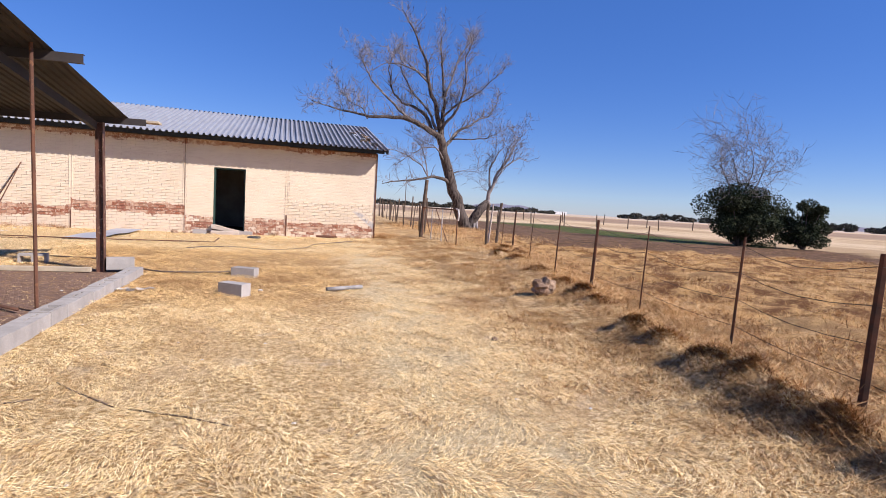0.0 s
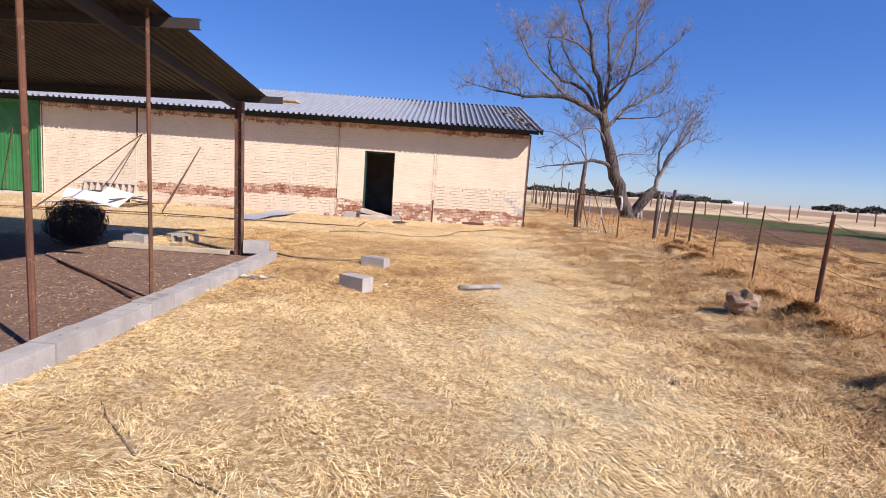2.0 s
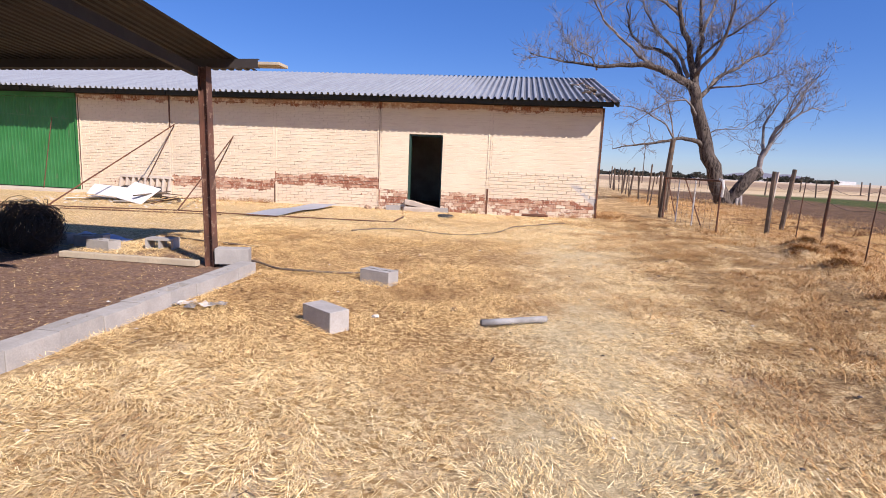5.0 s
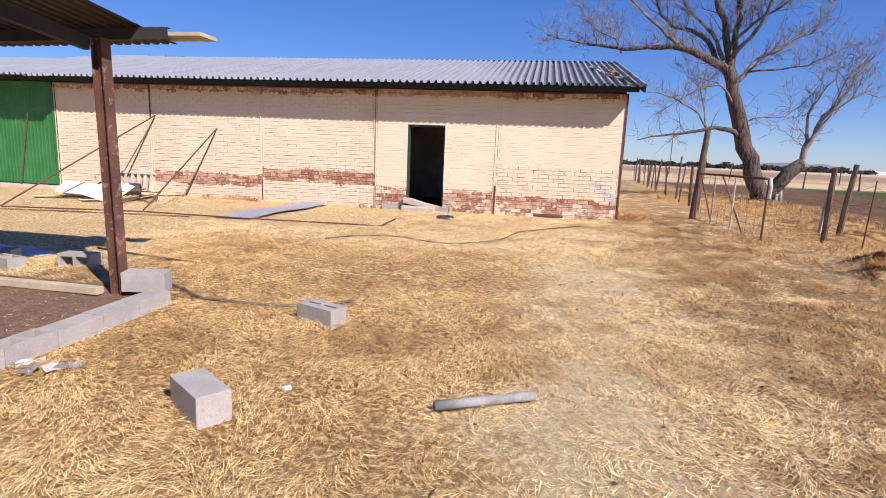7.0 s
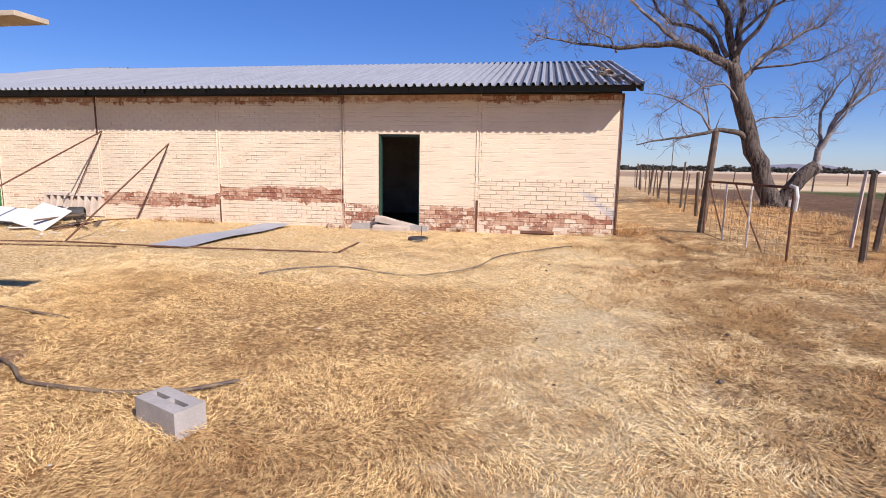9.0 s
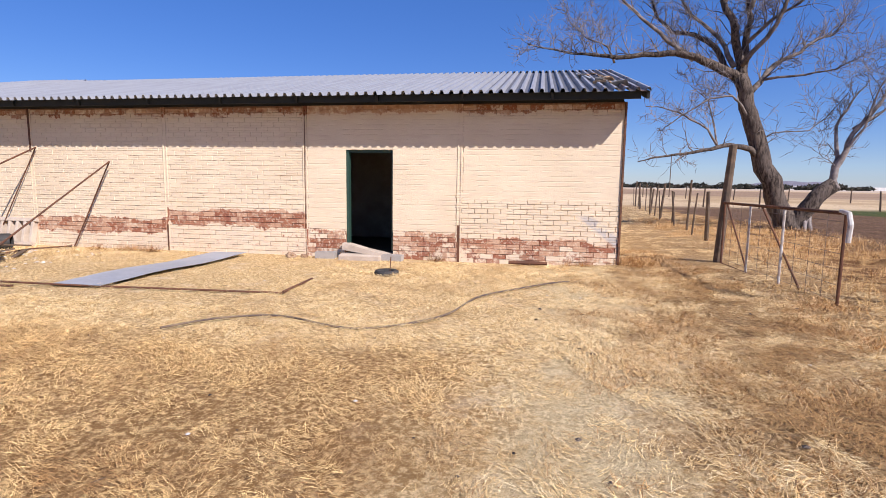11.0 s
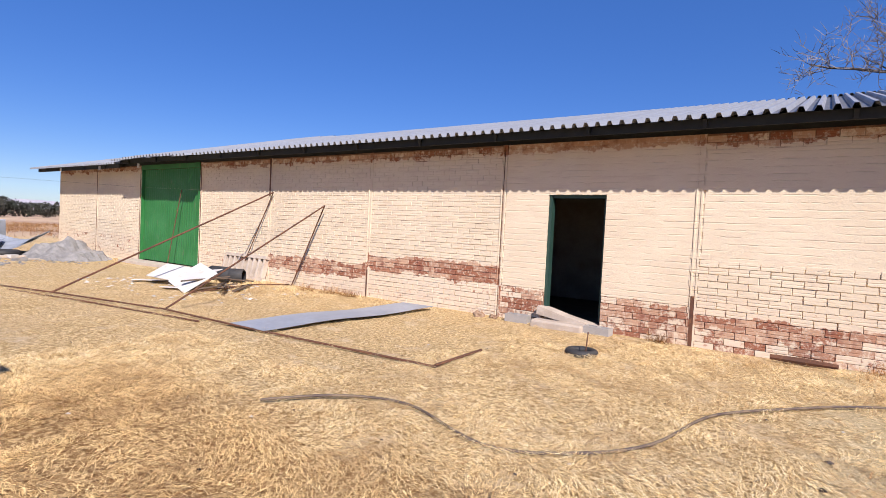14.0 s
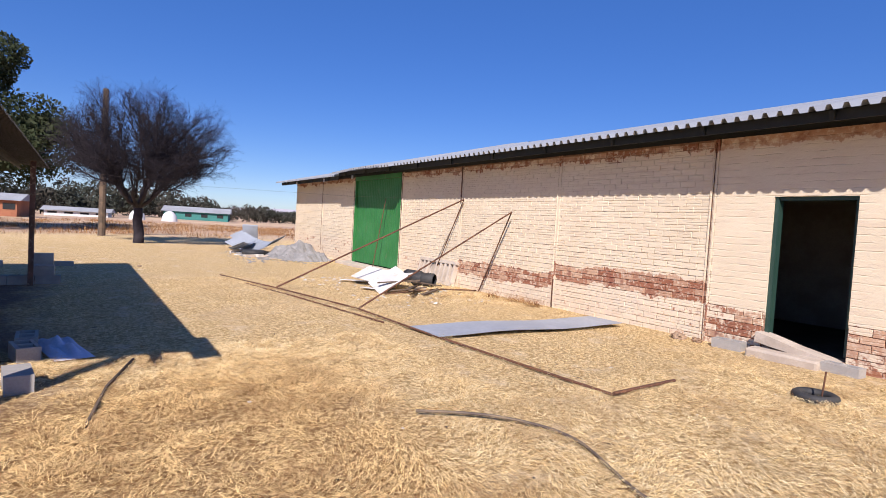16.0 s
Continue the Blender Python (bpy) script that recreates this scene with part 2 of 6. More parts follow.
def painted_brick(name, mortar=False):
    """Cream limewash over red brick, worn through in a band low on each bay and under the eaves."""
    n = Nodes(name)
    p = n.geo()
    x, z = n.axis(p, 0), n.axis(p, 2)
    wander = n.math("MULTIPLY", n.math("SUBTRACT", n.noise(p, 1.7, 5, 0.7), 0.5), 0.9)
    zz = n.math("ADD", z, n.math("MULTIPLY", wander, 0.5))
    rnd = n.math("FRACT", n.math("ADD", n.objrand(), n.geo("Random Per Island")))
    fine = n.noise(p, 9, 5, 0.7)
    total = 0.0
    for lo, hi, strength, x0, x1 in BANDS:
        inside = n.math("MULTIPLY", n.math("GREATER_THAN", x, x0), n.math("LESS_THAN", x, x1))
        band = n.math("MULTIPLY", n.ramp(zz, lo - 0.1, lo + 0.02), n.ramp(zz, hi, hi + 0.08, 1, 0))
        total = n.math("ADD", total, n.math("MULTIPLY", n.math("MULTIPLY", inside, band), strength))
    top = n.math("MULTIPLY", n.ramp(zz, 2.68, 2.84), 0.62)
    total = n.math("ADD", total, top)
    score = n.math("ADD", total, n.math("ADD", n.math("MULTIPLY", rnd, 0.28), n.math("MULTIPLY", fine, 0.85)))
    bare = n.ramp(score, 1.0, 1.14)
    paint = n.mix(n.ramp(n.noise(p, 0.8, 5), 0.35, 0.65), (0.72, 0.61, 0.455), (0.67, 0.56, 0.41))
    paint = n.mix(n.ramp(n.noise(n.stretch(p, 1.5, 1.5, 8), 1.5, 5), 0.48, 0.68, 0, 0.5), paint, (0.62, 0.49, 0.37))
    paint = n.mix(n.ramp(n.noise(p, 14, 6, 0.8), 0.56, 0.7, 0, 0.35), paint, (0.54, 0.42, 0.32))
    paint = n.mix(n.math("MULTIPLY", total, n.ramp(fine, 0.4, 0.6, 0.1, 0.5)), paint, (0.72, 0.5, 0.42))
    brick = n.mix(n.ramp(n.math("FRACT", n.math("MULTIPLY", rnd, 7.3)), 0.1, 0.9), (0.3, 0.12, 0.07), (0.52, 0.33, 0.22))
    brick = n.mix(n.ramp(n.noise(p, 16, 5, 0.75), 0.5, 0.62, 0, 0.75), brick, (0.62, 0.5, 0.38))
    brick = n.mix(n.ramp(n.noise(p, 5, 4), 0.5, 0.75), brick, (0.25, 0.1, 0.07))
    if mortar:
        brick = n.mix(0.7, brick, (0.16, 0.08, 0.055))
        paint = n.mix(n.ramp(n.noise(p, 2.2, 5), 0.45, 0.65, 0.05, 0.5), paint, (0.54, 0.43, 0.33))
        paint = n.mix(n.math("MULTIPLY", n.math("MULTIPLY", total, 1.6), n.ramp(fine, 0.4, 0.52), True), paint, (0.26, 0.16, 0.12))
    crack = n.math("MULTIPLY", n.ramp(n.noise(n.stretch(p, 0.7, 1, 2.2), 3.0, 5, 0.7), 0.5, 0.58), n.ramp(z, 0.8, 1.05))
    crack = n.math("MULTIPLY", crack, n.math("MULTIPLY", n.ramp(z, 1.9, 2.2, 1, 0), n.ramp(x, -0.8, -0.7, 1, 0.5)))
    if mortar:
        paint = n.mix(n.math("MULTIPLY", crack, 0.85), paint, (0.2, 0.13, 0.1))
    pits = n.math("MULTIPLY", n.ramp(n.noise(p, 5.5, 2, 0.4), 0.735, 0.76), n.ramp(x, 2.3, 2.4))
    paint = n.mix(pits, paint, (0.22, 0.15, 0.11))
    col = n.mix(bare, paint, brick)
    grey = n.math("MULTIPLY", n.ramp(x, 3.9, 4.1), n.ramp(n.math("ABSOLUTE", n.math("ADD", n.math("ADD", n.math("MULTIPLY", x, 0.8), z), -4.52 - 0.12)), 0.05, 0.16, 1, 0))
    grey = n.math("MULTIPLY", grey, n.math("MULTIPLY", n.ramp(z, 0.85, 1.0, 1, 0), n.ramp(n.noise(p, 5, 3), 0.42, 0.5)))
    col = n.mix(grey, col, (0.5, 0.46, 0.42))
    course = n.ramp(n.math("ABSOLUTE", n.math("SUBTRACT", n.math("FRACT", n.math("ADD", n.math("MULTIPLY", z, 1 / 0.095), n.math("MULTIPLY", n.noise(p, 3, 3), 0.5))), 0.5)), 0.0, 0.1, -1.6, 0.0)
    course = n.math("MULTIPLY", course, n.ramp(n.noise(n.stretch(p, 1, 1, 2), 2.5, 4), 0.42, 0.6))
    lumps = n.math("MULTIPLY", n.noise(n.stretch(p, 1, 1, 3), 4, 5), 1.6)
    n.bump(n.math("ADD", n.math("ADD", n.noise(p, 40, 4), lumps), course), 0.5, 0.008)
    return n.done(col, 0.92)


WALL_BRICK = painted_brick("painted_brick")
WALL_MORTAR = painted_brick("painted_mortar", True)


def ground_material():
    n = Nodes("straw_ground")
    p = n.geo()
    x, y = n.axis(p, 0), n.axis(p, 1)
    w = n.math("MULTIPLY", n.math("SUBTRACT", n.noise(p, 0.8, 6, 0.7), 0.5), 2.6)
    wx, wy = n.math("ADD", x, w), n.math("ADD", y, w)
    mid, fine, blade = n.noise(p, 1.9, 7, 0.72), n.noise(p, 20, 6, 0.8), n.noise(n.stretch(p, 1, 2.6, 1), 60, 4, 0.7)
    broad = n.noise(p, 0.55, 4, 0.6)
    straw = n.mix(n.ramp(fine, 0.4, 0.58), (0.9, 0.69, 0.38), (0.46, 0.29, 0.12))
    straw = n.mix(n.ramp(mid, 0.52, 0.68, 0, 0.7), straw, (0.8, 0.65, 0.44))
    straw = n.mix(n.ramp(broad, 0.5, 0.65, 0, 0.4), straw, (0.66, 0.48, 0.28))
    gold = n.mix(n.ramp(fine, 0.38, 0.54), (0.86, 0.58, 0.26), (0.3, 0.16, 0.06))
    gold = n.mix(n.ramp(mid, 0.55, 0.7, 0, 0.6), gold, (0.32, 0.17, 0.07))
    gold = n.mix(n.math("MULTIPLY", brown_patch(n, p), 0.8), gold, n.mix(n.ramp(fine, 0.4, 0.6), (0.4, 0.22, 0.09), (0.16, 0.08, 0.03)))
    in_gold = gold_zone(n, wx, wy)
    col = n.mix(n.math("MULTIPLY", in_gold, 0.85), straw, gold)
    track_x = n.math("SUBTRACT", wx, n.math("ADD", n.math("MULTIPLY", y, 0.07), 4.6))
    track = n.ramp(n.math("ABSOLUTE", track_x), 0.25, 0.8, 1, 0)
    col = n.mix(n.math("MULTIPLY", track, 0.75), col, n.mix(n.ramp(fine, 0.3, 0.7), (0.84, 0.7, 0.43), (0.58, 0.46, 0.26)))
    patchy = n.math("MULTIPLY", n.ramp(wx, 4.4, 5.2), n.ramp(mid, 0.4, 0.52))
    col = n.mix(n.math("MULTIPLY", patchy, 0.8), col, n.mix(n.ramp(fine, 0.36, 0.6), (0.5, 0.32, 0.15), (0.17, 0.095, 0.04)))
    dung = n.math("MULTIPLY", n.ramp(n.noise(p, 4.5, 3, 0.6), 0.7, 0.73), 0.7)
    col = n.mix(dung, col, (0.12, 0.07, 0.04))
    soil = n.mix(n.ramp(fine, 0.35, 0.65), (0.31, 0.2, 0.15), (0.18, 0.11, 0.085))
    soil = n.mix(n.ramp(n.noise(p, 30, 4, 0.85), 0.58, 0.66), soil, (0.5, 0.38, 0.28))
    under = n.math("MULTIPLY", n.ramp(x, -0.2, 0.0, 1, 0), n.ramp(wy, -8.8, -7.6, 1, 0))
    under = n.math("MULTIPLY", under, n.ramp(wx, -10.5, -9, 0, 1))
    col = n.mix(under, col, soil)
    field = n.mix(n.ramp(mid, 0.42, 0.56), (0.58, 0.36, 0.15), (0.16, 0.075, 0.03))
    field = n.mix(n.ramp(n.noise(p, 0.6, 5), 0.5, 0.62, 0, 0.55), field, (0.62, 0.4, 0.18))
    far_side = n.math("SUBTRACT", wx, n.math("MULTIPLY", n.math("ADD", y, 11.6), 0.1))
    col = n.mix(n.ramp(far_side, 6.9, 7.6), col, field)
    # the country beyond: burnt earth, a green strip, pale stubble, ploughed land
    big = n.math("MULTIPLY", n.math("SUBTRACT", n.noise(p, 0.25, 5), 0.5), 5)
    bx = n.math("ADD", x, big)
    edge = n.math("ADD", n.math("ADD", y, n.math("MULTIPLY", x, 0.3)), n.math("MULTIPLY", big, 0.5))
    burnt = n.math("MULTIPLY", n.ramp(bx, 10.2, 11.5), n.ramp(edge, 0.6, 1.6))
    col = n.mix(n.math("MULTIPLY", burnt, 0.92), col, n.mix(n.ramp(mid, 0.4, 0.6), (0.065, 0.038, 0.027), (0.15, 0.09, 0.06)))
    green = n.math("MULTIPLY", n.ramp(bx, 19, 20), n.math("MULTIPLY", n.ramp(bx, 24.5, 26, 1, 0), n.ramp(edge, 9, 10)))
    col = n.mix(green, col, n.mix(n.ramp(mid, 0.4, 0.6), (0.035, 0.06, 0.015), (0.06, 0.09, 0.025)))
    stubble = n.math("MAXIMUM", n.ramp(bx, 26, 29), n.ramp(n.math("ADD", y, big), 24, 30))
    col = n.mix(stubble, col, n.mix(n.ramp(n.noise(p, 0.05, 5), 0.42, 0.58), (0.6, 0.46, 0.29), (0.42, 0.3, 0.17)))
    far = n.math("ADD", n.math("ADD", n.math("MULTIPLY", x, 0.5), n.math("MULTIPLY", y, 0.87)), n.math("MULTIPLY", big, 3))
    plough = n.math("MULTIPLY", n.ramp(far, 70, 85), n.ramp(far, 190, 230, 1, 0))
    col = n.mix(n.math("MULTIPLY", plough, 0.8), col, (0.25, 0.17, 0.12))
    col = n.mix(n.ramp(far, 260, 300), col, (0.5, 0.41, 0.31))
    left = n.ramp(wx, -32, -27, 1, 0)
    col = n.mix(left, col, n.mix(n.ramp(n.noise(p, 0.08, 4), 0.4, 0.6), (0.46, 0.31, 0.21), (0.58, 0.42, 0.27)))
    # brown gaps in the litter and tiny straw shadows, both mixed into the colour
    shaded_gaps = n.math("MAXIMUM", n.ramp(blade, 0.36, 0.5, 0.4, 0.0), n.ramp(n.noise(n.stretch(p, 1.6, 0.9, 1), 9, 6, 0.8), 0.37, 0.47, 0.35, 0.0))
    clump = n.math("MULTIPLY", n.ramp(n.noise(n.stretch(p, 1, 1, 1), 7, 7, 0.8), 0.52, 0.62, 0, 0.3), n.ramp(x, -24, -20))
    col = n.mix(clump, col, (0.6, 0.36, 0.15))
    shaded_gaps = n.math("MULTIPLY", shaded_gaps, n.ramp(x, -24, -20))
    col = n.mix(shaded_gaps, col, (0.2, 0.11, 0.045))
    n.bump(n.math("ADD", n.math("MULTIPLY", fine, 0.8), blade), 1.0, 0.022)
    return n.done(col, 0.95)


GROUND = ground_material()


# ---- mesh helpers ----
class Shape:
    """Gathers vertices and faces of one mesh."""

    def __init__(self):
        self.v, self.f = [], []

    def add(self, verts, faces):
        base = len(self.v)
        self.v.extend(verts)
        self.f.extend(tuple(base + i for i in f) for f in faces)
        return self

    def box(self, lo, hi, m=None):
        (a, b, c), (d, e, g) = lo, hi
        vs = [Vector(q) for q in ((a, b, c), (d, b, c), (d, e, c), (a, e, c), (a, b, g), (d, b, g), (d, e, g), (a, e, g))]
        if m is not None:
            vs = [m @ q for q in vs]
        return self.add([tuple(q) for q in vs], [(3, 2, 1, 0), (4, 5, 6, 7), (0, 1, 5, 4), (1, 2, 6, 5), (2, 3, 7, 6), (3, 0, 4, 7)])

    def tube(self, pts, radii, sides=8, caps=True):
        pts = [Vector(q) for q in pts]
        if not isinstance(radii, (list, tuple)):
            radii = [radii] * len(pts)
        rings, side = [], None
        for i, q in enumerate(pts):
            way = (pts[min(i + 1, len(pts) - 1)] - pts[max(i - 1, 0)]).normalized()
            if side is None:
                side = way.cross(Vector((0, 0, 1)) if abs(way.z) < 0.9 else Vector((1, 0, 0)))
            side = (side - way * side.dot(way)).normalized()
            up = way.cross(side)
            rings.append([tuple(q + (side * math.cos(a) + up * math.sin(a)) * radii[i]) for a in (2 * math.pi * k / sides for k in range(sides))])
        verts = [q for ring in rings for q in ring]
        faces = [(i * sides + k, i * sides + (k + 1) % sides, (i + 1) * sides + (k + 1) % sides, (i + 1) * sides + k) for i in range(len(pts) - 1) for k in range(sides)]
        if caps:
            faces += [tuple(range(sides))[::-1], tuple((len(pts) - 1) * sides + k for k in range(sides))]
        return self.add(verts, faces)

    def mesh(self, name, material, smooth=False):
        me = bpy.data.meshes.new(name)
        me.from_pydata(self.v, [], self.f)
        me.materials.append(material)
        if smooth:
            me.polygons.foreach_set("use_smooth", [True] * len(me.polygons))
        me.update()
        return me


def part(name, shape, material, parent=None, label="", smooth=False):
    ob = new(name, shape.mesh(name, material, smooth))
    if parent is not None:
        ob.parent = parent
    return tagged(ob, label)


def base(name, m, label, category, group="", kind=""):
    ob = new(name)
    ob.matrix_basis = m if isinstance(m, Matrix) else Matrix.Translation(m)
    return tagged(ob, label, category, group, kind)


def bevelled(lo, hi, width, rough=0.0, seed=1):
    """A box with worn edges."""
    bm = bmesh.new()
    bmesh.ops.create_cube(bm, size=1)
    for v in bm.verts:
        v.co = Vector([(lo[i] + hi[i]) / 2 + v.co[i] * (hi[i] - lo[i]) for i in range(3)])
    bmesh.ops.bevel(bm, geom=bm.edges[:], offset=width, segments=2, affect="EDGES", profile=0.6)
    rng = random.Random(seed)
    for v in bm.verts:
        v.co += Vector([rng.uniform(-rough, rough) for _ in range(3)])
    s = Shape()
    s.add([tuple(v.co) for v in bm.verts], [tuple(v.index for v in f.verts) for f in bm.faces])
    bm.free()
    return s


def smooth_step(a, b, v):
    t = min(1.0, max(0.0, (v - a) / (b - a)))
    return t * t * (3 - 2 * t)


# grassy humps along the fence foot: place, radius, height
HUMPS = [(5.85, -13.75, 0.26, 0.2), (5.75, -14.25, 0.24, 0.2), (5.72, -14.95, 0.27, 0.24), (5.64, -15.35, 0.24, 0.22), (5.62, -15.75, 0.22, 0.2), (5.56, -16.15, 0.22, 0.18), (5.5, -16.65, 0.25, 0.2),
         (6.45, -11.75, 0.26, 0.2), (6.3, -12.25, 0.2, 0.12), (6.6, -10.75, 0.2, 0.14), (6.95, -9.2, 0.28, 0.1), (7.25, -7.6, 0.28, 0.14), (7.35, -6.35, 0.28, 0.18), (7.75, -5.65, 0.3, 0.2), (7.95, -6.2, 0.25, 0.14)]
FENCE_LINE = [(5.3, -18.6), (5.8, -16.1), (6.25, -14.6), (6.6, -12.8), (6.7, -11.5), (7.2, -9.45), (7.85, -7.0), (8.13, -5.35), (8.3, -4.2)]


def gz(x, y):
    """The height of the ground."""
    z = 0.2 * smooth_step(3.5, 8.5, x) - 0.09 * smooth_step(-6, -10, y) * (1 - smooth_step(4.5, 7, x))
    near = 1 - smooth_step(25, 60, math.hypot(x, y))
    z += near * 0.03 * noise.noise(Vector((x * 0.5, y * 0.5, 3)))
    if x > 4.5 and near and y < 3:
        past = smooth_step(0.1, 0.9, x - fence_x(y)) * smooth_step(3, 0, y)
        z += near * past * (0.15 * noise.noise(Vector((x * 1.1, y * 1.1, 0))) + 0.08 * noise.noise(Vector((x * 2.9, y * 2.9, 5))))
        if x < 9 and y > -18:
            for hx, hy, hr, hh in HUMPS:
                d = ((x - hx) ** 2 + (y - hy) ** 2) / (hr * hr)
                if d < 5:
                    z += hh * math.exp(-d) * (0.85 + 0.5 * noise.noise(Vector((x * 6, y * 6, 1))))
    return z


def fence_x(y):
    for (x0, y0), (x1, y1) in zip(FENCE_LINE, FENCE_LINE[1:]):
        if y < y1:
            return x0 + (x1 - x0) * (y - y0) / (y1 - y0)
    return 8.3 + 0.12 * min(12.0, y + 4.2)


# ---- ground ----
def ground_sheet():
    def steps(near, far_end):
        out, v, d = [], 0.0, 0.16
        while v < far_end:
            out.append(v)
            if v > near:
                d *= 1.12
            v += d
        return out + [far_end]
    xs = sorted({round(-v, 3) for v in steps(8, 3500)} | {round(v, 3) for v in steps(12, 3500)})
    ys = sorted({round(-v - 2, 3) for v in steps(17, 3500)} | {round(v - 2, 3) for v in steps(8, 3500)})
    s = Shape()
    s.v = [(x, y, gz(x, y)) for y in ys for x in xs]
    w = len(xs)
    s.f = [(j * w + i, j * w + i + 1, (j + 1) * w + i + 1, (j + 1) * w + i) for j in range(len(ys) - 1) for i in range(w - 1)]
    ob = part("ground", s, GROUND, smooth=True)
    tagged(ob, "straw-covered farmyard and dry fields beyond", "ground", kind="structure")


ground_sheet()

# ---- the long shed ----
DOOR_X0, DOOR_X1, DOOR_Z0, DOOR_Z1 = 0.08, 1.03, 0.1, 2.11
GATE_X0, GATE_X1, GATE_Z1 = -13.35, -10.15, 2.86
WALL_TOP, LEFT_X, RIGHT_X, DEPTH = 2.95, -19.55, 5.25, 10.0
COURSE, BRICK_L = 0.095, 0.245
FACE = 0.008

front = base("wall_front", (0, 0, 0), "cream painted brick wall, paint worn to red brick low down", "wall", kind="structure")
core = Shape()
for x0, x1, z0, z1 in ((LEFT_X, GATE_X0, -0.3, WALL_TOP), (GATE_X0, GATE_X1, GATE_Z1, WALL_TOP), (GATE_X1, DOOR_X0, -0.3, WALL_TOP), (DOOR_X0, DOOR_X1, DOOR_Z1, WALL_TOP), (DOOR_X0, DOOR_X1, -0.3, DOOR_Z0), (DOOR_X1, RIGHT_X, -0.3, WALL_TOP)):
    core.box((x0, FACE, z0), (x1, 0.23, z1))
part("wall_core", core, WALL_MORTAR, front)

# smooth limewashed fields: x0, x1, z0, z1
SMOOTH = [(2.4, 5.25, 1.18, 2.72), (-0.7, 2.28, 0.56, 2.95)]


def in_smooth(x, z):
    return any(a <= x <= b and c <= z <= d for a, b, c, d in SMOOTH)


skin = Shape()
for a, b, c, d in SMOOTH:
    holes = [(a, b, c, d)]
    if a < 0:
        holes = [(a, DOOR_X0, c, d), (DOOR_X1, b, c, d), (DOOR_X0, DOOR_X1, DOOR_Z1, d)]
    for x0, x1, z0, z1 in holes:
        skin.box((x0, -0.001, z0), (x1, FACE - 0.001, z1))
part("limewash_coat", skin, WALL_BRICK, front, "smooth cream limewash")

COLUMNS = [-16.4, -13.42, -10.08, -7.1, -3.85, -0.76, 2.33]

side_walls = Shape()
side_walls.box((LEFT_X, 0.233, -0.3), (LEFT_X + 0.23, DEPTH, WALL_TOP)).box((RIGHT_X - 0.23, 0.233, -0.3), (RIGHT_X, DEPTH, WALL_TOP)).box((LEFT_X, DEPTH + 0.003, -0.3), (RIGHT_X, DEPTH + 0.23, WALL_TOP))
for gx in (LEFT_X, RIGHT_X - 0.23):
    side_walls.add([(gx, 0.0, WALL_TOP), (gx + 0.23, 0.0, WALL_TOP), (gx, DEPTH, WALL_TOP), (gx + 0.23, DEPTH, WALL_TOP), (gx, 5, 4.3), (gx + 0.23, 5, 4.3)], [(0, 2, 4), (1, 5, 3), (0, 4, 5, 1), (4, 2, 3, 5), (0, 1, 3, 2)])
tagged(part("wall_side", side_walls, WALL_MORTAR), "cream painted side and back walls of the shed", "wall", kind="structure")
tagged(part("floor", Shape().box((LEFT_X + 0.24, 0.24, -0.25), (RIGHT_X - 0.24, DEPTH - 0.01, 0.06)), DARK_FLOOR), "dark dirt floor inside the shed", "floor", kind="structure")
# pale colour stands in for light that the room lacks
INNER_WALL = two_tone("paled_inner_plaster", (0.4, 0.36, 0.3), (0.3, 0.26, 0.22), 2)
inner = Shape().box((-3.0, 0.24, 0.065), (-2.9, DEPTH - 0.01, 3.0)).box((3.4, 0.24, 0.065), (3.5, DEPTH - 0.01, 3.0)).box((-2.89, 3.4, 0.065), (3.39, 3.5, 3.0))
tagged(part("wall_inner", inner, INNER_WALL), "plastered inner walls, coloured pale to brighten the shaded room", "wall", kind="structure")

columns = base("trim", (0, 0, 0), "thin rusty steel columns between the wall bays", "trim", kind="structure")
for i, cx in enumerate(COLUMNS):
    s = Shape()
    s.box((cx - 0.045, -0.012, -0.1), (cx - 0.028, 0.004, WALL_TOP)).box((cx + 0.02, -0.012, -0.1), (cx + 0.045, 0.004, WALL_TOP)).box((cx - 0.028, -0.002, -0.1), (cx + 0.02, 0.004, WALL_TOP))
    part("steel_column", s, WALL_BRICK, columns)
    lo, hi = ((-0.1, 2.9), (-0.1, 2.9), (-0.1, 2.9), (2.05, WALL_TOP), (-0.1, 0.55), (-0.1, 2.9), (-0.1, 0.7))[i]
    wd = (0.01, 0.01, 0.01, 0.03, 0.018, 0.003, 0.03)[i]
    part("rust_strip", Shape().box((cx - wd, -0.016, lo), (cx + wd * 0.6, -0.0025, hi)), RUST, columns, "rusty edge")
part("corner_post", Shape().box((RIGHT_X + 0.002, -0.03, -0.1), (RIGHT_X + 0.035, 0.05, WALL_TOP)), RUST, columns, "dark rusty corner post")


# ---- roof ----
PITCH, RIB = 0.1715, 0.06
SHEET_W = PITCH * 4
EAVE_Y, EAVE_Z, RIDGE_Y, RIDGE_Z = -0.66, 3.03, 5.0, 4.47


def rib_profile(width, pitch, height):
    out, x = [], 0.0
    while x < width - 1e-6:
        for dx, z in ((0.0, 0), (0.46, 0), (0.6, 1), (0.84, 1), (0.98, 0)):
            out.append((x + dx * pitch, z * height))
        x += pitch
    return out + [(width, 0.0)]


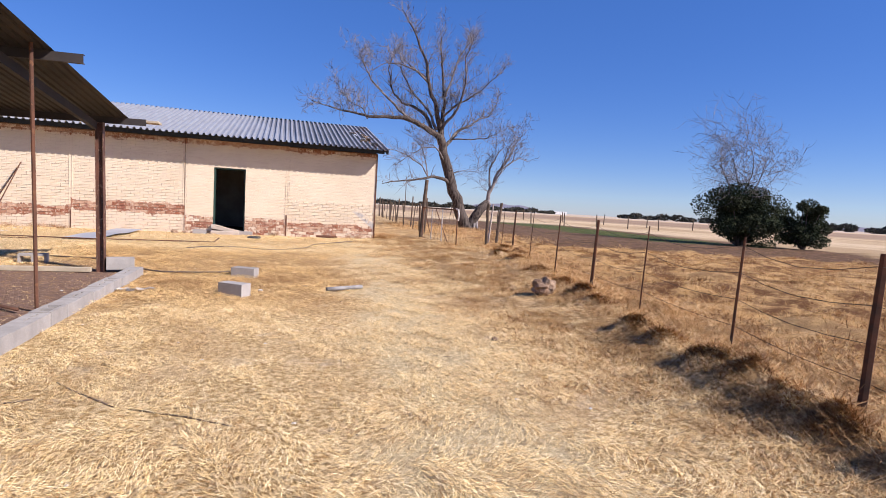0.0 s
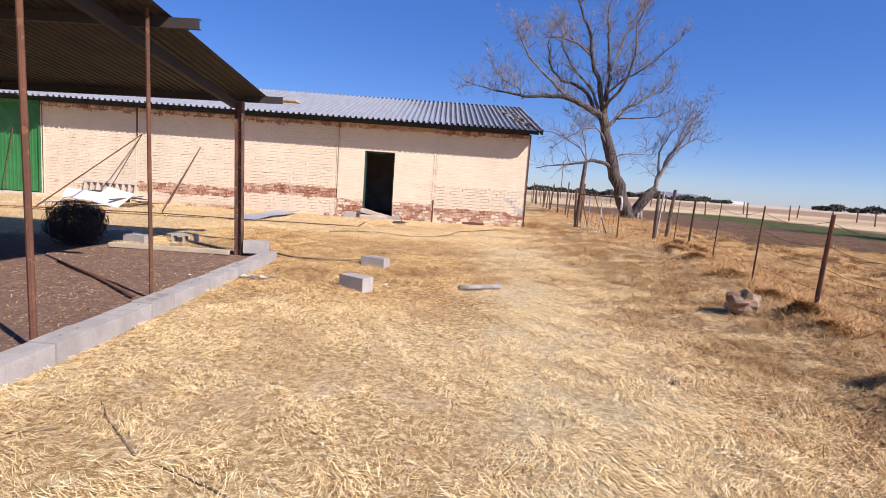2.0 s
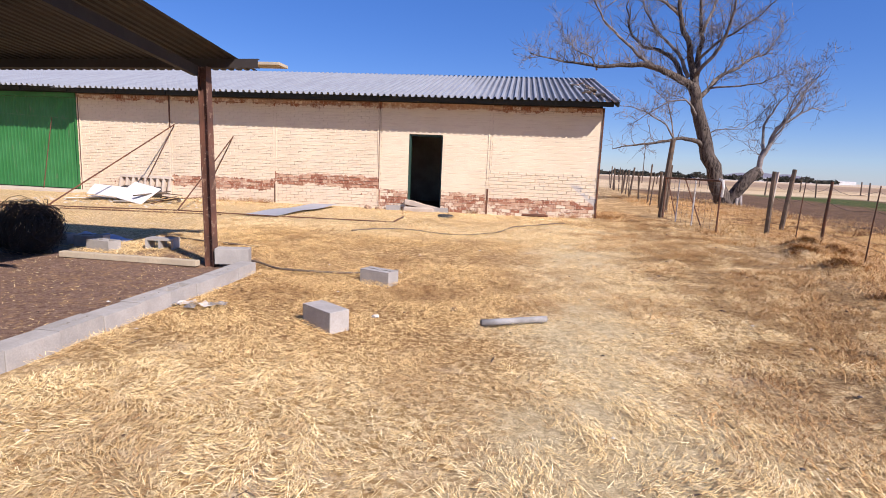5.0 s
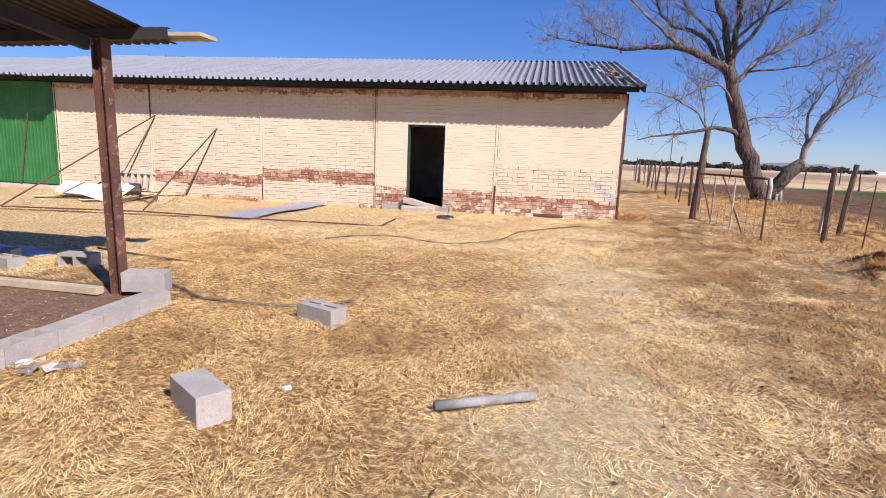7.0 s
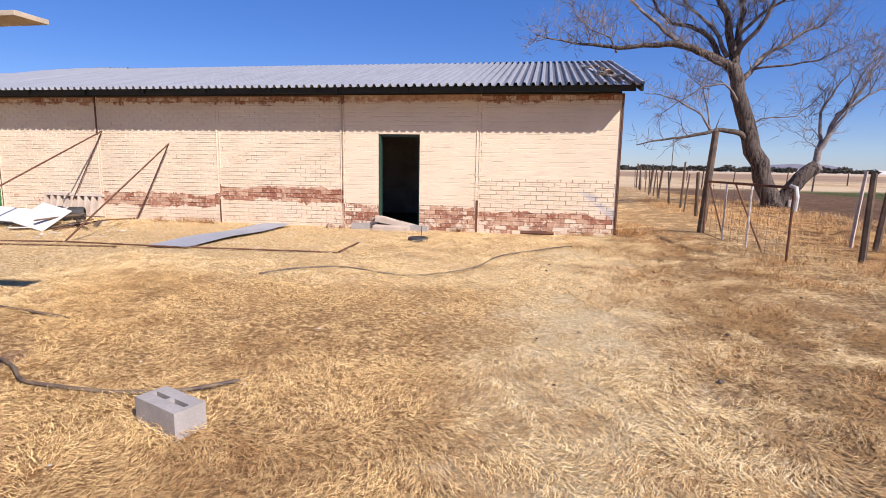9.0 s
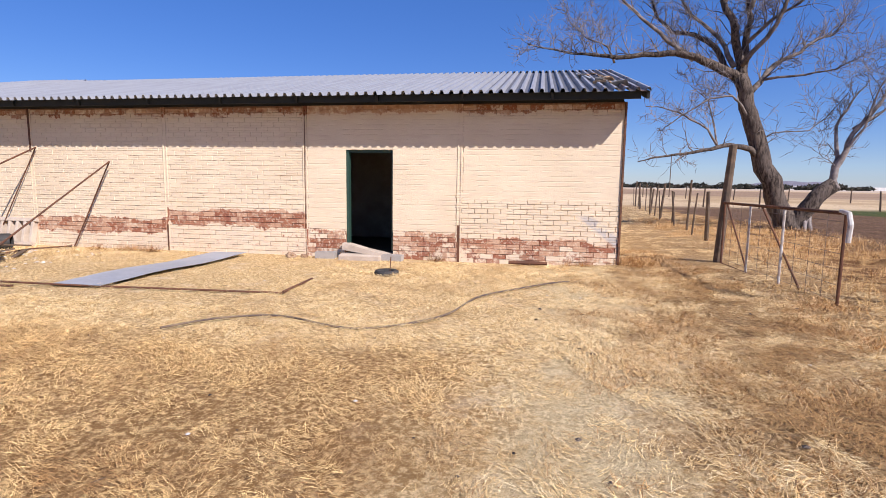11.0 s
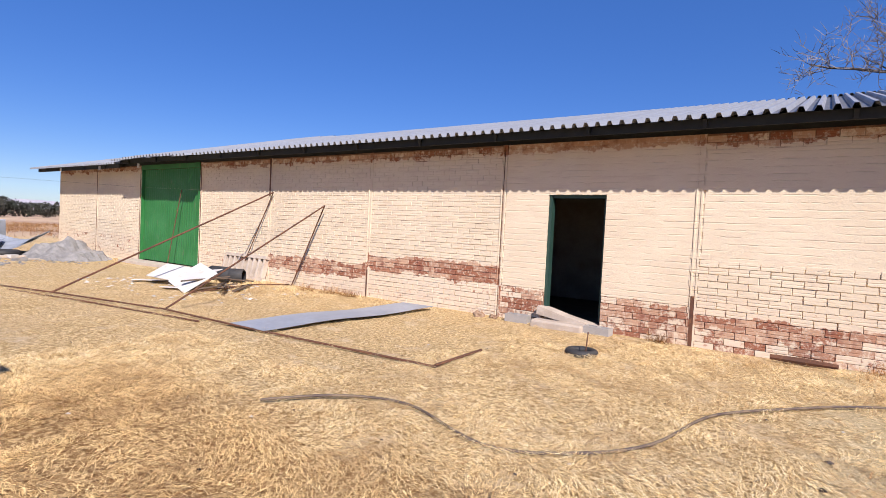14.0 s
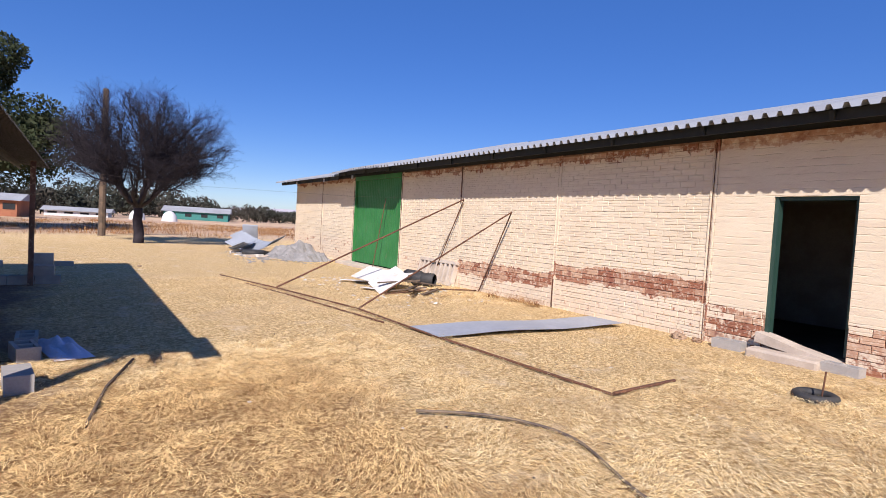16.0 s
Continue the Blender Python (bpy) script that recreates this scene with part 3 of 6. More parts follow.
def ribbed_sheet(width, length, pitch, height, thick=0.003, rows=1):
    """Lies along +y from the origin, ribs up, with a real thickness."""
    prof = rib_profile(width, pitch, height)
    s, k = Shape(), len(prof)
    for r in range(rows + 1):
        y = length * r / rows
        s.v += [(x, y, z) for x, z in prof] + [(x, y, z - thick) for x, z in prof]
    for r in range(rows):
        a, b = r * 2 * k, (r + 1) * 2 * k
        for i in range(k - 1):
            s.f += [(a + i, a + i + 1, b + i + 1, b + i), (a + k + i + 1, a + k + i, b + k + i, b + k + i + 1)]
    for a, flip in ((0, 1), (rows * 2 * k, 0)):
        for i in range(k - 1):
            q = (a + i, a + k + i, a + k + i + 1, a + i + 1)
            s.f.append(q if flip else q[::-1])
    return s


roof = base("roof", (0, 0, 0), "ribbed zinc roof, rusted at one end", "roof", kind="structure")
slope = math.atan2(RIDGE_Z - EAVE_Z, RIDGE_Y - EAVE_Y)
run = math.hypot(RIDGE_Z - EAVE_Z, RIDGE_Y - EAVE_Y)
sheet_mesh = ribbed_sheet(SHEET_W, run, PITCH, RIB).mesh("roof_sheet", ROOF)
count = int((5.56 + 20.1) / SHEET_W) + 1
for i in range(count):
    x = 5.56 - (i + 1) * SHEET_W
    for side in (0, 1):
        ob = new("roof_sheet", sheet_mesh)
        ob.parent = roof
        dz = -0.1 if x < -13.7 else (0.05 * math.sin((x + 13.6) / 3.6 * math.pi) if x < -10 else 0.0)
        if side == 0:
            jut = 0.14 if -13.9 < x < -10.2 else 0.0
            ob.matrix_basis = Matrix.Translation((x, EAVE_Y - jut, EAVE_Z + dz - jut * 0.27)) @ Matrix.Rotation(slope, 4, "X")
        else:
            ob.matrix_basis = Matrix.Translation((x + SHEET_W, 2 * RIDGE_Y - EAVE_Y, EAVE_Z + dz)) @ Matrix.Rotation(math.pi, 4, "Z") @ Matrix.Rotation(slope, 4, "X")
fas = Shape()
for x0, x1, dz in ((-20.1, -13.72, -0.1), (-13.71, -10.0, 0.02), (-9.99, 5.42, 0.0)):
    fas.box((x0, EAVE_Y + 0.15, EAVE_Z - 0.1 + dz), (x1, EAVE_Y + 0.18, EAVE_Z + 0.025 + dz))
part("fascia", fas, FASCIA, roof, "dark fascia board")
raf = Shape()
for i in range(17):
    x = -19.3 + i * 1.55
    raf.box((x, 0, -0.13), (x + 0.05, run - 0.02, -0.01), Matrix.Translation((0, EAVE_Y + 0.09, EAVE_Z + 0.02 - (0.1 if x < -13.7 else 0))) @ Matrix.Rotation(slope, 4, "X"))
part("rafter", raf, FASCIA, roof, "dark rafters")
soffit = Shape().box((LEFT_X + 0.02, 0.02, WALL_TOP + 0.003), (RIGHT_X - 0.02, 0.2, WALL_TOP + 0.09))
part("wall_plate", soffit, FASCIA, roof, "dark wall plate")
brackets = Shape()
for x in (-18.0, -15.0, -12.5):
    brackets.box((x, EAVE_Y + 0.1, 2.8), (x + 0.05, EAVE_Y + 0.14, 2.92))
part("white_bracket", brackets, WHITE_BOARD, roof, "small white brackets")

# debris on the roof end
rng = random.Random(5)
debris = base("roof_debris", (4.9, 0.8, 3.42), "small grey scraps of tin and stones lying on the roof end", "debris")
for i in range(16):
    y = 0.1 + 0.19 * i
    z = EAVE_Z + (y - EAVE_Y) * math.tan(slope) + RIB
    x = 5.05 - 0.02 * i + rng.uniform(-0.2, 0.3)
    a, b = rng.uniform(0.05, 0.16), rng.uniform(0.04, 0.1)
    m = Matrix.Translation((x - 4.9, y - 0.8, z - 3.42)) @ Euler((slope + rng.uniform(-0.2, 0.2), rng.uniform(-0.2, 0.2), rng.uniform(0, 3))).to_matrix().to_4x4()
    s = bevelled((-a, -b, -0.01), (a, b, rng.uniform(0.0, 0.02)), 0.006, 0.01, i)
    s.v = [tuple(m @ Vector(q)) for q in s.v]
    part("scrap", s, (RUBBLE, STONE, GALV, WOOD_GREY)[i % 4], debris)

# ---- doorway ----
frame_thing = base("door_1", (0, 0, 0), "open doorway with dark green steel frame", "doorway", kind="structure")
part("jamb", Shape().box((DOOR_X0 + 0.001, 0.03, DOOR_Z0 + 0.15), (DOOR_X0 + 0.05, 0.16, DOOR_Z1 - 0.001)), JAMB, frame_thing)
part("jamb", Shape().box((DOOR_X1 - 0.04, 0.05, DOOR_Z0 + 0.05), (DOOR_X1 - 0.001, 0.16, DOOR_Z1 - 0.001)), JAMB, frame_thing)
part("frame_head", Shape().box((DOOR_X0 + 0.051, 0.05, DOOR_Z1 - 0.05), (DOOR_X1 - 0.041, 0.16, DOOR_Z1 - 0.001)), JAMB, frame_thing)

slab = base("broken_slab", (0.54, -0.05, 0.2), "broken concrete slab leaning across the door sill", "slab")
s = Shape()
top = [(-0.49, 0.30), (-0.3, 0.27), (0.0, 0.19), (0.3, 0.13), (0.5, 0.09)]
for y in (-0.12, 0.14):
    s.v += [(x, y + 0.03 * math.sin(x * 9), z - 0.2) for x, z in top] + [(x, y, z - 0.2) for x, z in ((-0.49, 0.17), (-0.3, 0.14), (0.0, 0.1), (0.3, 0.06), (0.5, 0.02))]
s.f = [(i, i + 1, i + 11, i + 10)[::-1] for i in range(4)] + [(i + 5, i + 6, i + 1, i) for i in range(4)] + [(i + 10, i + 11, i + 16, i + 15) for i in range(4)] + [(5 + i, 15 + i, 16 + i, 6 + i) for i in range(4)] + [(0, 10, 15, 5), (4, 9, 19, 14)]
part("slab_piece", s, CONCRETE_OLD, slab)
step = base("door_step", (0.48, -0.25, 0.0), "rough pale concrete step at the doorway", "step")
part("step_block", bevelled((-0.42, -0.16, -0.1), (0.42, 0.13, 0.11), 0.03, 0.008, 3), CONCRETE_OLD, step)


# ---- concrete blocks ----
def block_shape(l=0.39, w=0.19, h=0.19, cores=2, cheek=0.032):
    """A hollow concrete block standing on its long bed, cores open to the top."""
    s = Shape()
    if not cores:
        return bevelled((-l / 2, -w / 2, 0), (l / 2, w / 2, h), 0.006, 0.001)
    wall = 0.032
    core_l = (l - wall * (cores + 1)) / cores
    xs = [-l / 2]
    for i in range(cores):
        xs += [-l / 2 + wall + i * (core_l + wall), -l / 2 + wall + i * (core_l + wall) + core_l]
    xs.append(l / 2)
    ys = [-w / 2, -w / 2 + cheek, w / 2 - cheek, w / 2]
    hollow = {(2 * i + 1, 1) for i in range(cores)}
    nx = len(xs)
    for z in (0, h):
        s.v += [(x, y, z) for y in ys for x in xs]
    n2 = nx * 4
    for j in range(3):
        for i in range(nx - 1):
            a, b, c, d = j * nx + i, j * nx + i + 1, (j + 1) * nx + i + 1, (j + 1) * nx + i
            if (i, j) in hollow:
                s.f += [(a, b, b + n2, a + n2)[::-1], (b, c, c + n2, b + n2)[::-1], (c, d, d + n2, c + n2)[::-1], (d, a, a + n2, d + n2)[::-1]]
            else:
                s.f += [(a, b, c, d)[::-1], (a + n2, b + n2, c + n2, d + n2)]
    for i in range(nx - 1):
        s.f += [(i, i + 1, i + 1 + n2, i + n2), (3 * nx + i + 1, 3 * nx + i, 3 * nx + i + n2, 3 * nx + i + 1 + n2)]
    for j in range(3):
        s.f += [((j + 1) * nx, j * nx, j * nx + n2, (j + 1) * nx + n2), (j * nx + nx - 1, (j + 1) * nx + nx - 1, (j + 1) * nx + nx - 1 + n2, j * nx + nx - 1 + n2)]
    return s


HOLLOW = block_shape().mesh("concrete_block", CONCRETE)
SLOTTED = block_shape(cores=2, cheek=0.078).mesh("concrete_block", CONCRETE)
SOLID = block_shape(cores=0).mesh("concrete_block", CONCRETE)


def block(x, y, z, rz=0, rx=0, ry=0, mesh=None, label="grey hollow concrete block", group=""):
    ob = new("concrete_block", mesh or HOLLOW)
    ob.matrix_basis = pose(x, y, z, rx, ry, rz)
    return tagged(ob, label, "concrete block", group)


rng = random.Random(11)
y, i = -18.5, 0
while y < -8.95:
    up = 0.0
    block(0.02 + rng.uniform(-0.008, 0.008), y + 0.195, -0.145 + rng.uniform(-0.006, 0.006), 90 + rng.uniform(-1.2, 1.2), mesh=SOLID if i % 5 in (1, 3) else SLOTTED if i % 5 else HOLLOW, label="grey hollow concrete block in the kerb row beside the carport", group="kerb of concrete blocks")
    y += 0.398
    i += 1
block(-0.26, -8.8, -0.02, 16, 0, 0, SOLID, label="grey concrete block stacked beside the steel post")
block(1.625, -10.73, -0.105, -35, 0, 0, SOLID, label="loose grey concrete block lying on the straw")
block(1.655, -9.1, -0.1, -22, 0, 0, SLOTTED, label="loose grey hollow concrete block on the straw")
for x, y, z, rz, rx in ((-1.75, -7.95, -0.08, 8, 90), (-2.35, -8.4, -0.1, -10, 0), (-2.8, -8.08, -0.1, 14, 0), (-3.3, -8.1, -0.1, 3, 0)):
    block(x, y, z + (0.095 if rx else 0), rz, rx, label="grey concrete block lying under the carport edge", group="blocks under the carport")
for k in range(14):
    block(-8.9, -8.2 - 0.4 * k, -0.1, 90, label="grey block in the far kerb row of the carport", group="far kerb of concrete blocks")
for x, y, z in ((-12.2, -8.45, -0.12), (-12.2, -8.05, -0.12), (-12.2, -8.45, 0.07), (-12.2, -9.4, -0.12), (-12.2, -9.8, -0.12)):
    block(x, y, z, 90, mesh=SOLID, label="grey concrete block in a low stack behind the carport", group="blocks behind the carport")
for x, y in ((-8.9, -8.3), (-8.9, -9.4)):
    block(x, y, 0.09, 90, mesh=SOLID, label="grey block stacked on the far kerb row", group="far kerb of concrete blocks")
block(-0.28, -0.16, -0.07, 4, label="grey hollow concrete block against the wall beside the step", group="blocks at the doorway")
block(1.1, -0.25, -0.07, -3, label="grey hollow concrete block at the end of the step", group="blocks at the doorway")

# ---- carport ----
carport = base("carport", Matrix.Translation((-0.2, 0, 2.3)) @ Matrix.Rotation(radians(-1.0), 4, "Y") @ Matrix.Translation((0.2, 0, -2.3)), "open carport with rusted tin roof on steel posts", "carport")
CP_X0, CP_X1 = -10.47, -0.18
CP_Y1, CP_Z1, CP_SLOPE = -8.3, 2.35, math.atan(0.11)
top_m = Matrix.Translation((CP_X0, CP_Y1, CP_Z1)) @ Matrix.Rotation(math.pi, 4, "Z") @ Matrix.Rotation(CP_SLOPE, 4, "X")


def cp_z(y):
    return CP_Z1 + (CP_Y1 - y) * math.tan(CP_SLOPE)


cp_sheet = ribbed_sheet(0.735, 10.6, 0.105, 0.022).mesh("roof_sheet", CARPORT_TIN_SHADED)
for i in range(14):
    ob = new("roof_sheet", cp_sheet)
    ob.parent = carport
    ob.matrix_basis = Matrix.Translation((CP_X1 - 0.735 * i, CP_Y1, CP_Z1)) @ Matrix.Rotation(math.pi, 4, "Z") @ Matrix.Rotation(CP_SLOPE, 4, "X")


def section(s, outline, m, length):
    """Extrudes an outline along z by a length, placed by m."""
    k = len(outline)
    vs = [m @ Vector((x, y, z)) for z in (0, length) for x, y in outline]
    return s.add([tuple(v) for v in vs], [(i, (i + 1) % k, k + (i + 1) % k, k + i) for i in range(k)] + [tuple(range(k))[::-1], tuple(range(k, 2 * k))])


def channel(s, x0, x1, y, z, h=0.1, w=0.05, t=0.006):
    out = [(0, 0), (w, 0), (w, t), (t, t), (t, h - t), (w, h - t), (w, h), (0, h)]
    m = Matrix(((0, 0, 1, x0), (1, 0, 0, y), (0, 1, 0, z), (0, 0, 0, 1)))
    section(s, out, m, x1 - x0)


# purlins and rafters share the tin colour darkened for shade
for y in (-8.8, -11.65, -14.5, -17.3):
    s = Shape()
    channel(s, CP_X0 + 0.05, 0.08 if y > -9 else 0.1, y, cp_z(y) - 0.113)
    part("purlin", s, CARPORT_TIN_SHADED, carport)
for x in (-0.62, -4.6, -8.6):
    s = Shape()
    s.box((x, 0.55, -0.24), (x + 0.06, 10.0, -0.125), Matrix.Translation((0, CP_Y1 - 0.1, CP_Z1)) @ Matrix.Rotation(-CP_SLOPE, 4, "X") @ Matrix.Scale(-1, 4, (0, 1, 0)))
    s.f = [f[::-1] for f in s.f]
    part("rafter", s, CARPORT_TIN_SHADED, carport)


def h_post(x, y, z1, w=0.11):
    s, t, a = Shape(), 0.009, w / 2
    z0 = gz(x, y) - 0.1
    out = [(-a, -a), (-a + t, -a), (-a + t, -t / 2), (a - t, -t / 2), (a - t, -a), (a, -a), (a, a), (a - t, a), (a - t, t / 2), (-a + t, t / 2), (-a + t, a), (-a, a)]
    section(s, out, Matrix.Translation((x, y, z0)), z1 - z0)
    part("post", s, POST_STEEL, carport)


h_post(-0.55, -8.86, cp_z(-8.86) - 0.12)
h_post(-4.55, -8.86, cp_z(-8.86) - 0.12)
h_post(-8.7, -8.45, cp_z(-8.45) - 0.02, 0.08)
h_post(-0.55, -17.6, cp_z(-17.6) - 0.12)
h_post(-8.55, -17.6, cp_z(-17.6) - 0.12)
part("thin_post", Shape().tube([(-0.31, -11.84, -0.2), (-0.31, -11.84, cp_z(-11.84) - 0.01)], 0.02), RUST, carport)
part("thin_post", Shape().tube([(-0.24, -13.5, -0.2), (-0.24, -13.5, 1.6)], 0.024).tube([(-0.24, -13.5, 1.6), (-0.24, -13.5, cp_z(-13.6) - 0.01)], 0.022), RUST, carport)

plank = base("plank", (0, 0, 0), "pale new plank sticking out under the carport eave", "plank")
part("board", bevelled((-0.8, -8.5, 2.385), (0.2, -8.24, 2.42), 0.004), WOOD_PALE, plank)
wire = Shape().tube([(-8.7, -8.45, 2.1), (-8.3, -5.6, 1.98), (-7.5, -2.8, 2.0), (-6.95, -0.03, 2.12)], 0.0015, 4)
tagged(part("wire_line", wire, FENCE_WIRE), "thin wire strung from the carport to the shed wall", "wire")

# ---- boundary fence ----
FENCE_GROUP = "posts of the wire fence"


def fence_post(x, y, h, r, material, label, lean=(0, 0), sides=6):
    z = gz(x, y)
    s = Shape().tube([(0, 0, -0.15), (lean[0] * 0.5, lean[1] * 0.5, h * 0.5), (lean[0], lean[1], h)], [r, r * 0.97, r * 0.85], sides)
    ob = part("fence_post", s, material)
    ob.location = (x, y, z)
    return tagged(ob, label, "fence post", FENCE_GROUP)


STEEL_LABEL, WOOD_LABEL = "thin rusty steel fence post in dry grass", "weathered wooden fence post at the field edge"
POSTS = FENCE_LINE
for i, (x, y) in enumerate(POSTS):
    thick = (0.03, 0.03, 0.013, 0.009, 0.024, 0.012, 0.009, 0.024, 0.009)[i]
    fence_post(x, y, 1.08, thick, FENCE_STEEL, STEEL_LABEL, (0.05, 0.0))
fence_post(8.12, -3.45, 1.25, 0.045, WOOD_GREY, WOOD_LABEL)
fence_post(8.95, -2.2, 1.32, 0.05, WOOD_GREY, "thick dark wooden corner post in dry grass", (0.12, 0))
fence_post(8.95, -1.5, 1.3, 0.035, CONCRETE_OLD, "pale leaning concrete fence post", (0.15, 0.1), 4)
fence_post(6.98, 0.12, 2.05, 0.075, WOOD_GREY, "tall leaning grey wooden gatepost near the shed corner", (0.14, 0.05), 9)
rng = random.Random(21)
for i in range(17):
    y = 2.4 + i * 1.55 + rng.uniform(-0.4, 0.4)
    x = 7.6 + 0.1 * (y - 2.4) + rng.uniform(-0.15, 0.15)
    fence_post(x, y, rng.uniform(1.1, 1.6), rng.choice((0.025, 0.035, 0.05)), WOOD_GREY, WOOD_LABEL, (rng.uniform(-0.12, 0.12), rng.uniform(-0.1, 0.1)))
for i in range(9):
    fence_post(11 + i * 3.2, 27 - i * 0.3, 1.2, 0.05, WOOD_GREY, "far wooden fence post across the field", (rng.uniform(-0.1, 0.1), 0))
for i in range(12):
    fence_post(12 + i * 4.0, 60 - i * 3.0, 1.3, 0.06, WOOD_GREY, "far wooden fence post across the field", (rng.uniform(-0.1, 0.1), 0))


def strand(points, heights, name, label):
    for h in heights:
        pts = []
        for (x0, y0), (x1, y1) in zip(points, points[1:]):
            for k in range(4):
                t = k / 4
                x, y = x0 + (x1 - x0) * t, y0 + (y1 - y0) * t
                pts.append((x + 0.03, y, gz(x0, y0) * (1 - t) + gz(x1, y1) * t + h - 0.1 * h * math.sin(math.pi * t)))
        x, y = points[-1]
        pts.append((x + 0.03, y, gz(x, y) + h))
        s = Shape().tube(pts, 0.0028, 3, False)
        tagged(part(name, s, FENCE_WIRE), label, "fence wire", "wires of the fence")


strand([(x, y) for x, y in POSTS] + [(8.12, -3.45)], (0.25, 0.5, 0.75, 1.0), "fence_wire", "sagging rusty wire of the field fence")
strand([(7.4, 1.0), (7.7, 5), (8.4, 12), (9.3, 24)], (0.3, 0.6, 0.95), "fence_wire", "rusty wire between the wooden posts")

gate = base("gate", pose(7.09, -1.6, 0.1, 0, 0, 3), "rusty pipe gate with wire mesh standing closed", "gate")
part("top_rail", Shape().tube([(0, 1.65, 1.12), (0, -1.75, 1.12)], 0.022), RUST, gate)
part("bottom_rail", Shape().tube([(0, 1.6, 0.06), (0, -1.75, 0.03)], 0.018), RUST, gate)
for y, m in ((1.6, RUST), (0.6, WHITE_PAINT), (-0.45, WHITE_PAINT), (-1.8, RUST)):
    part("upright", Shape().tube([(0, y, 0.0), (0, y, 1.12)], 0.018), m, gate)
part("curved_end", Shape().tube([(0, -1.7, 1.14), (0, -1.85, 1.12), (0, -1.9, 1.0), (0, -1.88, 0.8)], 0.028), WHITE_PAINT, gate, "white painted pipe end")
s = Shape()
for i in range(11):
    s.tube([(0.0, 1.6 - i * 0.34, 0.05), (0, 1.6 - i * 0.34, 1.1)], 0.003, 3, False)
for i in range(6):
    s.tube([(0.0, 1.6, 0.15 + i * 0.18), (0, -1.8, 0.12 + i * 0.18)], 0.003, 3, False)
part("mesh", s, FENCE_WIRE, gate)
part("brace", Shape().tube([(0, 1.5, 1.1), (0.05, 0.7, 0.1)], 0.014), RUST, gate)
part("brace", Shape().tube([(0, 0.2, 1.1), (0.05, -0.9, 0.08)], 0.014), RUST, gate)


# ---- trees ----
def grow(s, twigs, start, way, length, radius, level, rng, gnarl=0.25, spread=0.7, up=0.08, thin=0.008):
    """A limb with side limbs; thin ones go into the twig mesh."""
    n = 5 if level else 4
    pts, radii, p, d = [Vector(start)], [radius], Vector(start), Vector(way).normalized()
    for i in range(n):
        d = (d + Vector([rng.uniform(-gnarl, gnarl) for _ in range(3)]) + Vector((0, 0, up))).normalized()
        p = p + d * (length / n)
        pts.append(p.copy())
        radii.append(radius * (1 - 0.75 * (i + 1) / n))
    (s if radius > 0.02 else twigs).tube(pts, radii, 6 if radius > 0.03 else 3, False)
    if level <= 0:
        return
    for i in range(1, n + 1):
        for _ in range(2 if level > 1 else 1):
            if rng.random() < 0.85:
                side = Vector([rng.uniform(-1, 1) for _ in range(3)])
                side = (side - d * side.dot(d)).normalized()
                w = (d * (1 - spread) + side * spread).normalized()
                grow(s, twigs, pts[i], w, length * rng.uniform(0.45, 0.7), max(radii[i] * 0.62, thin), level - 1, rng, gnarl, spread, up, thin)


def limb(s, pts, r0, r1, sides=9):
    """A limb smoothed through a few bends."""
    fine = []
    for i in range(len(pts) - 1):
        a, b = Vector(pts[i]), Vector(pts[i + 1])
        fine += [a, a.lerp(b, 0.33) + Vector((0, 0, 0.02)), a.lerp(b, 0.67)]
    fine.append(Vector(pts[-1]))
    k = len(fine) - 1
    fine = [fine[0]] + [q + Vector((noise.noise(q * 1.7), noise.noise(q * 1.7 + Vector((9, 0, 0))), 0)) * min(0.12, 1.1 * r0) for q in fine[1:-1]] + [fine[-1]]
    s.tube(fine, [r0 + (r1 - r0) * (i / k) ** 0.8 for i in range(k + 1)], sides)
    return fine


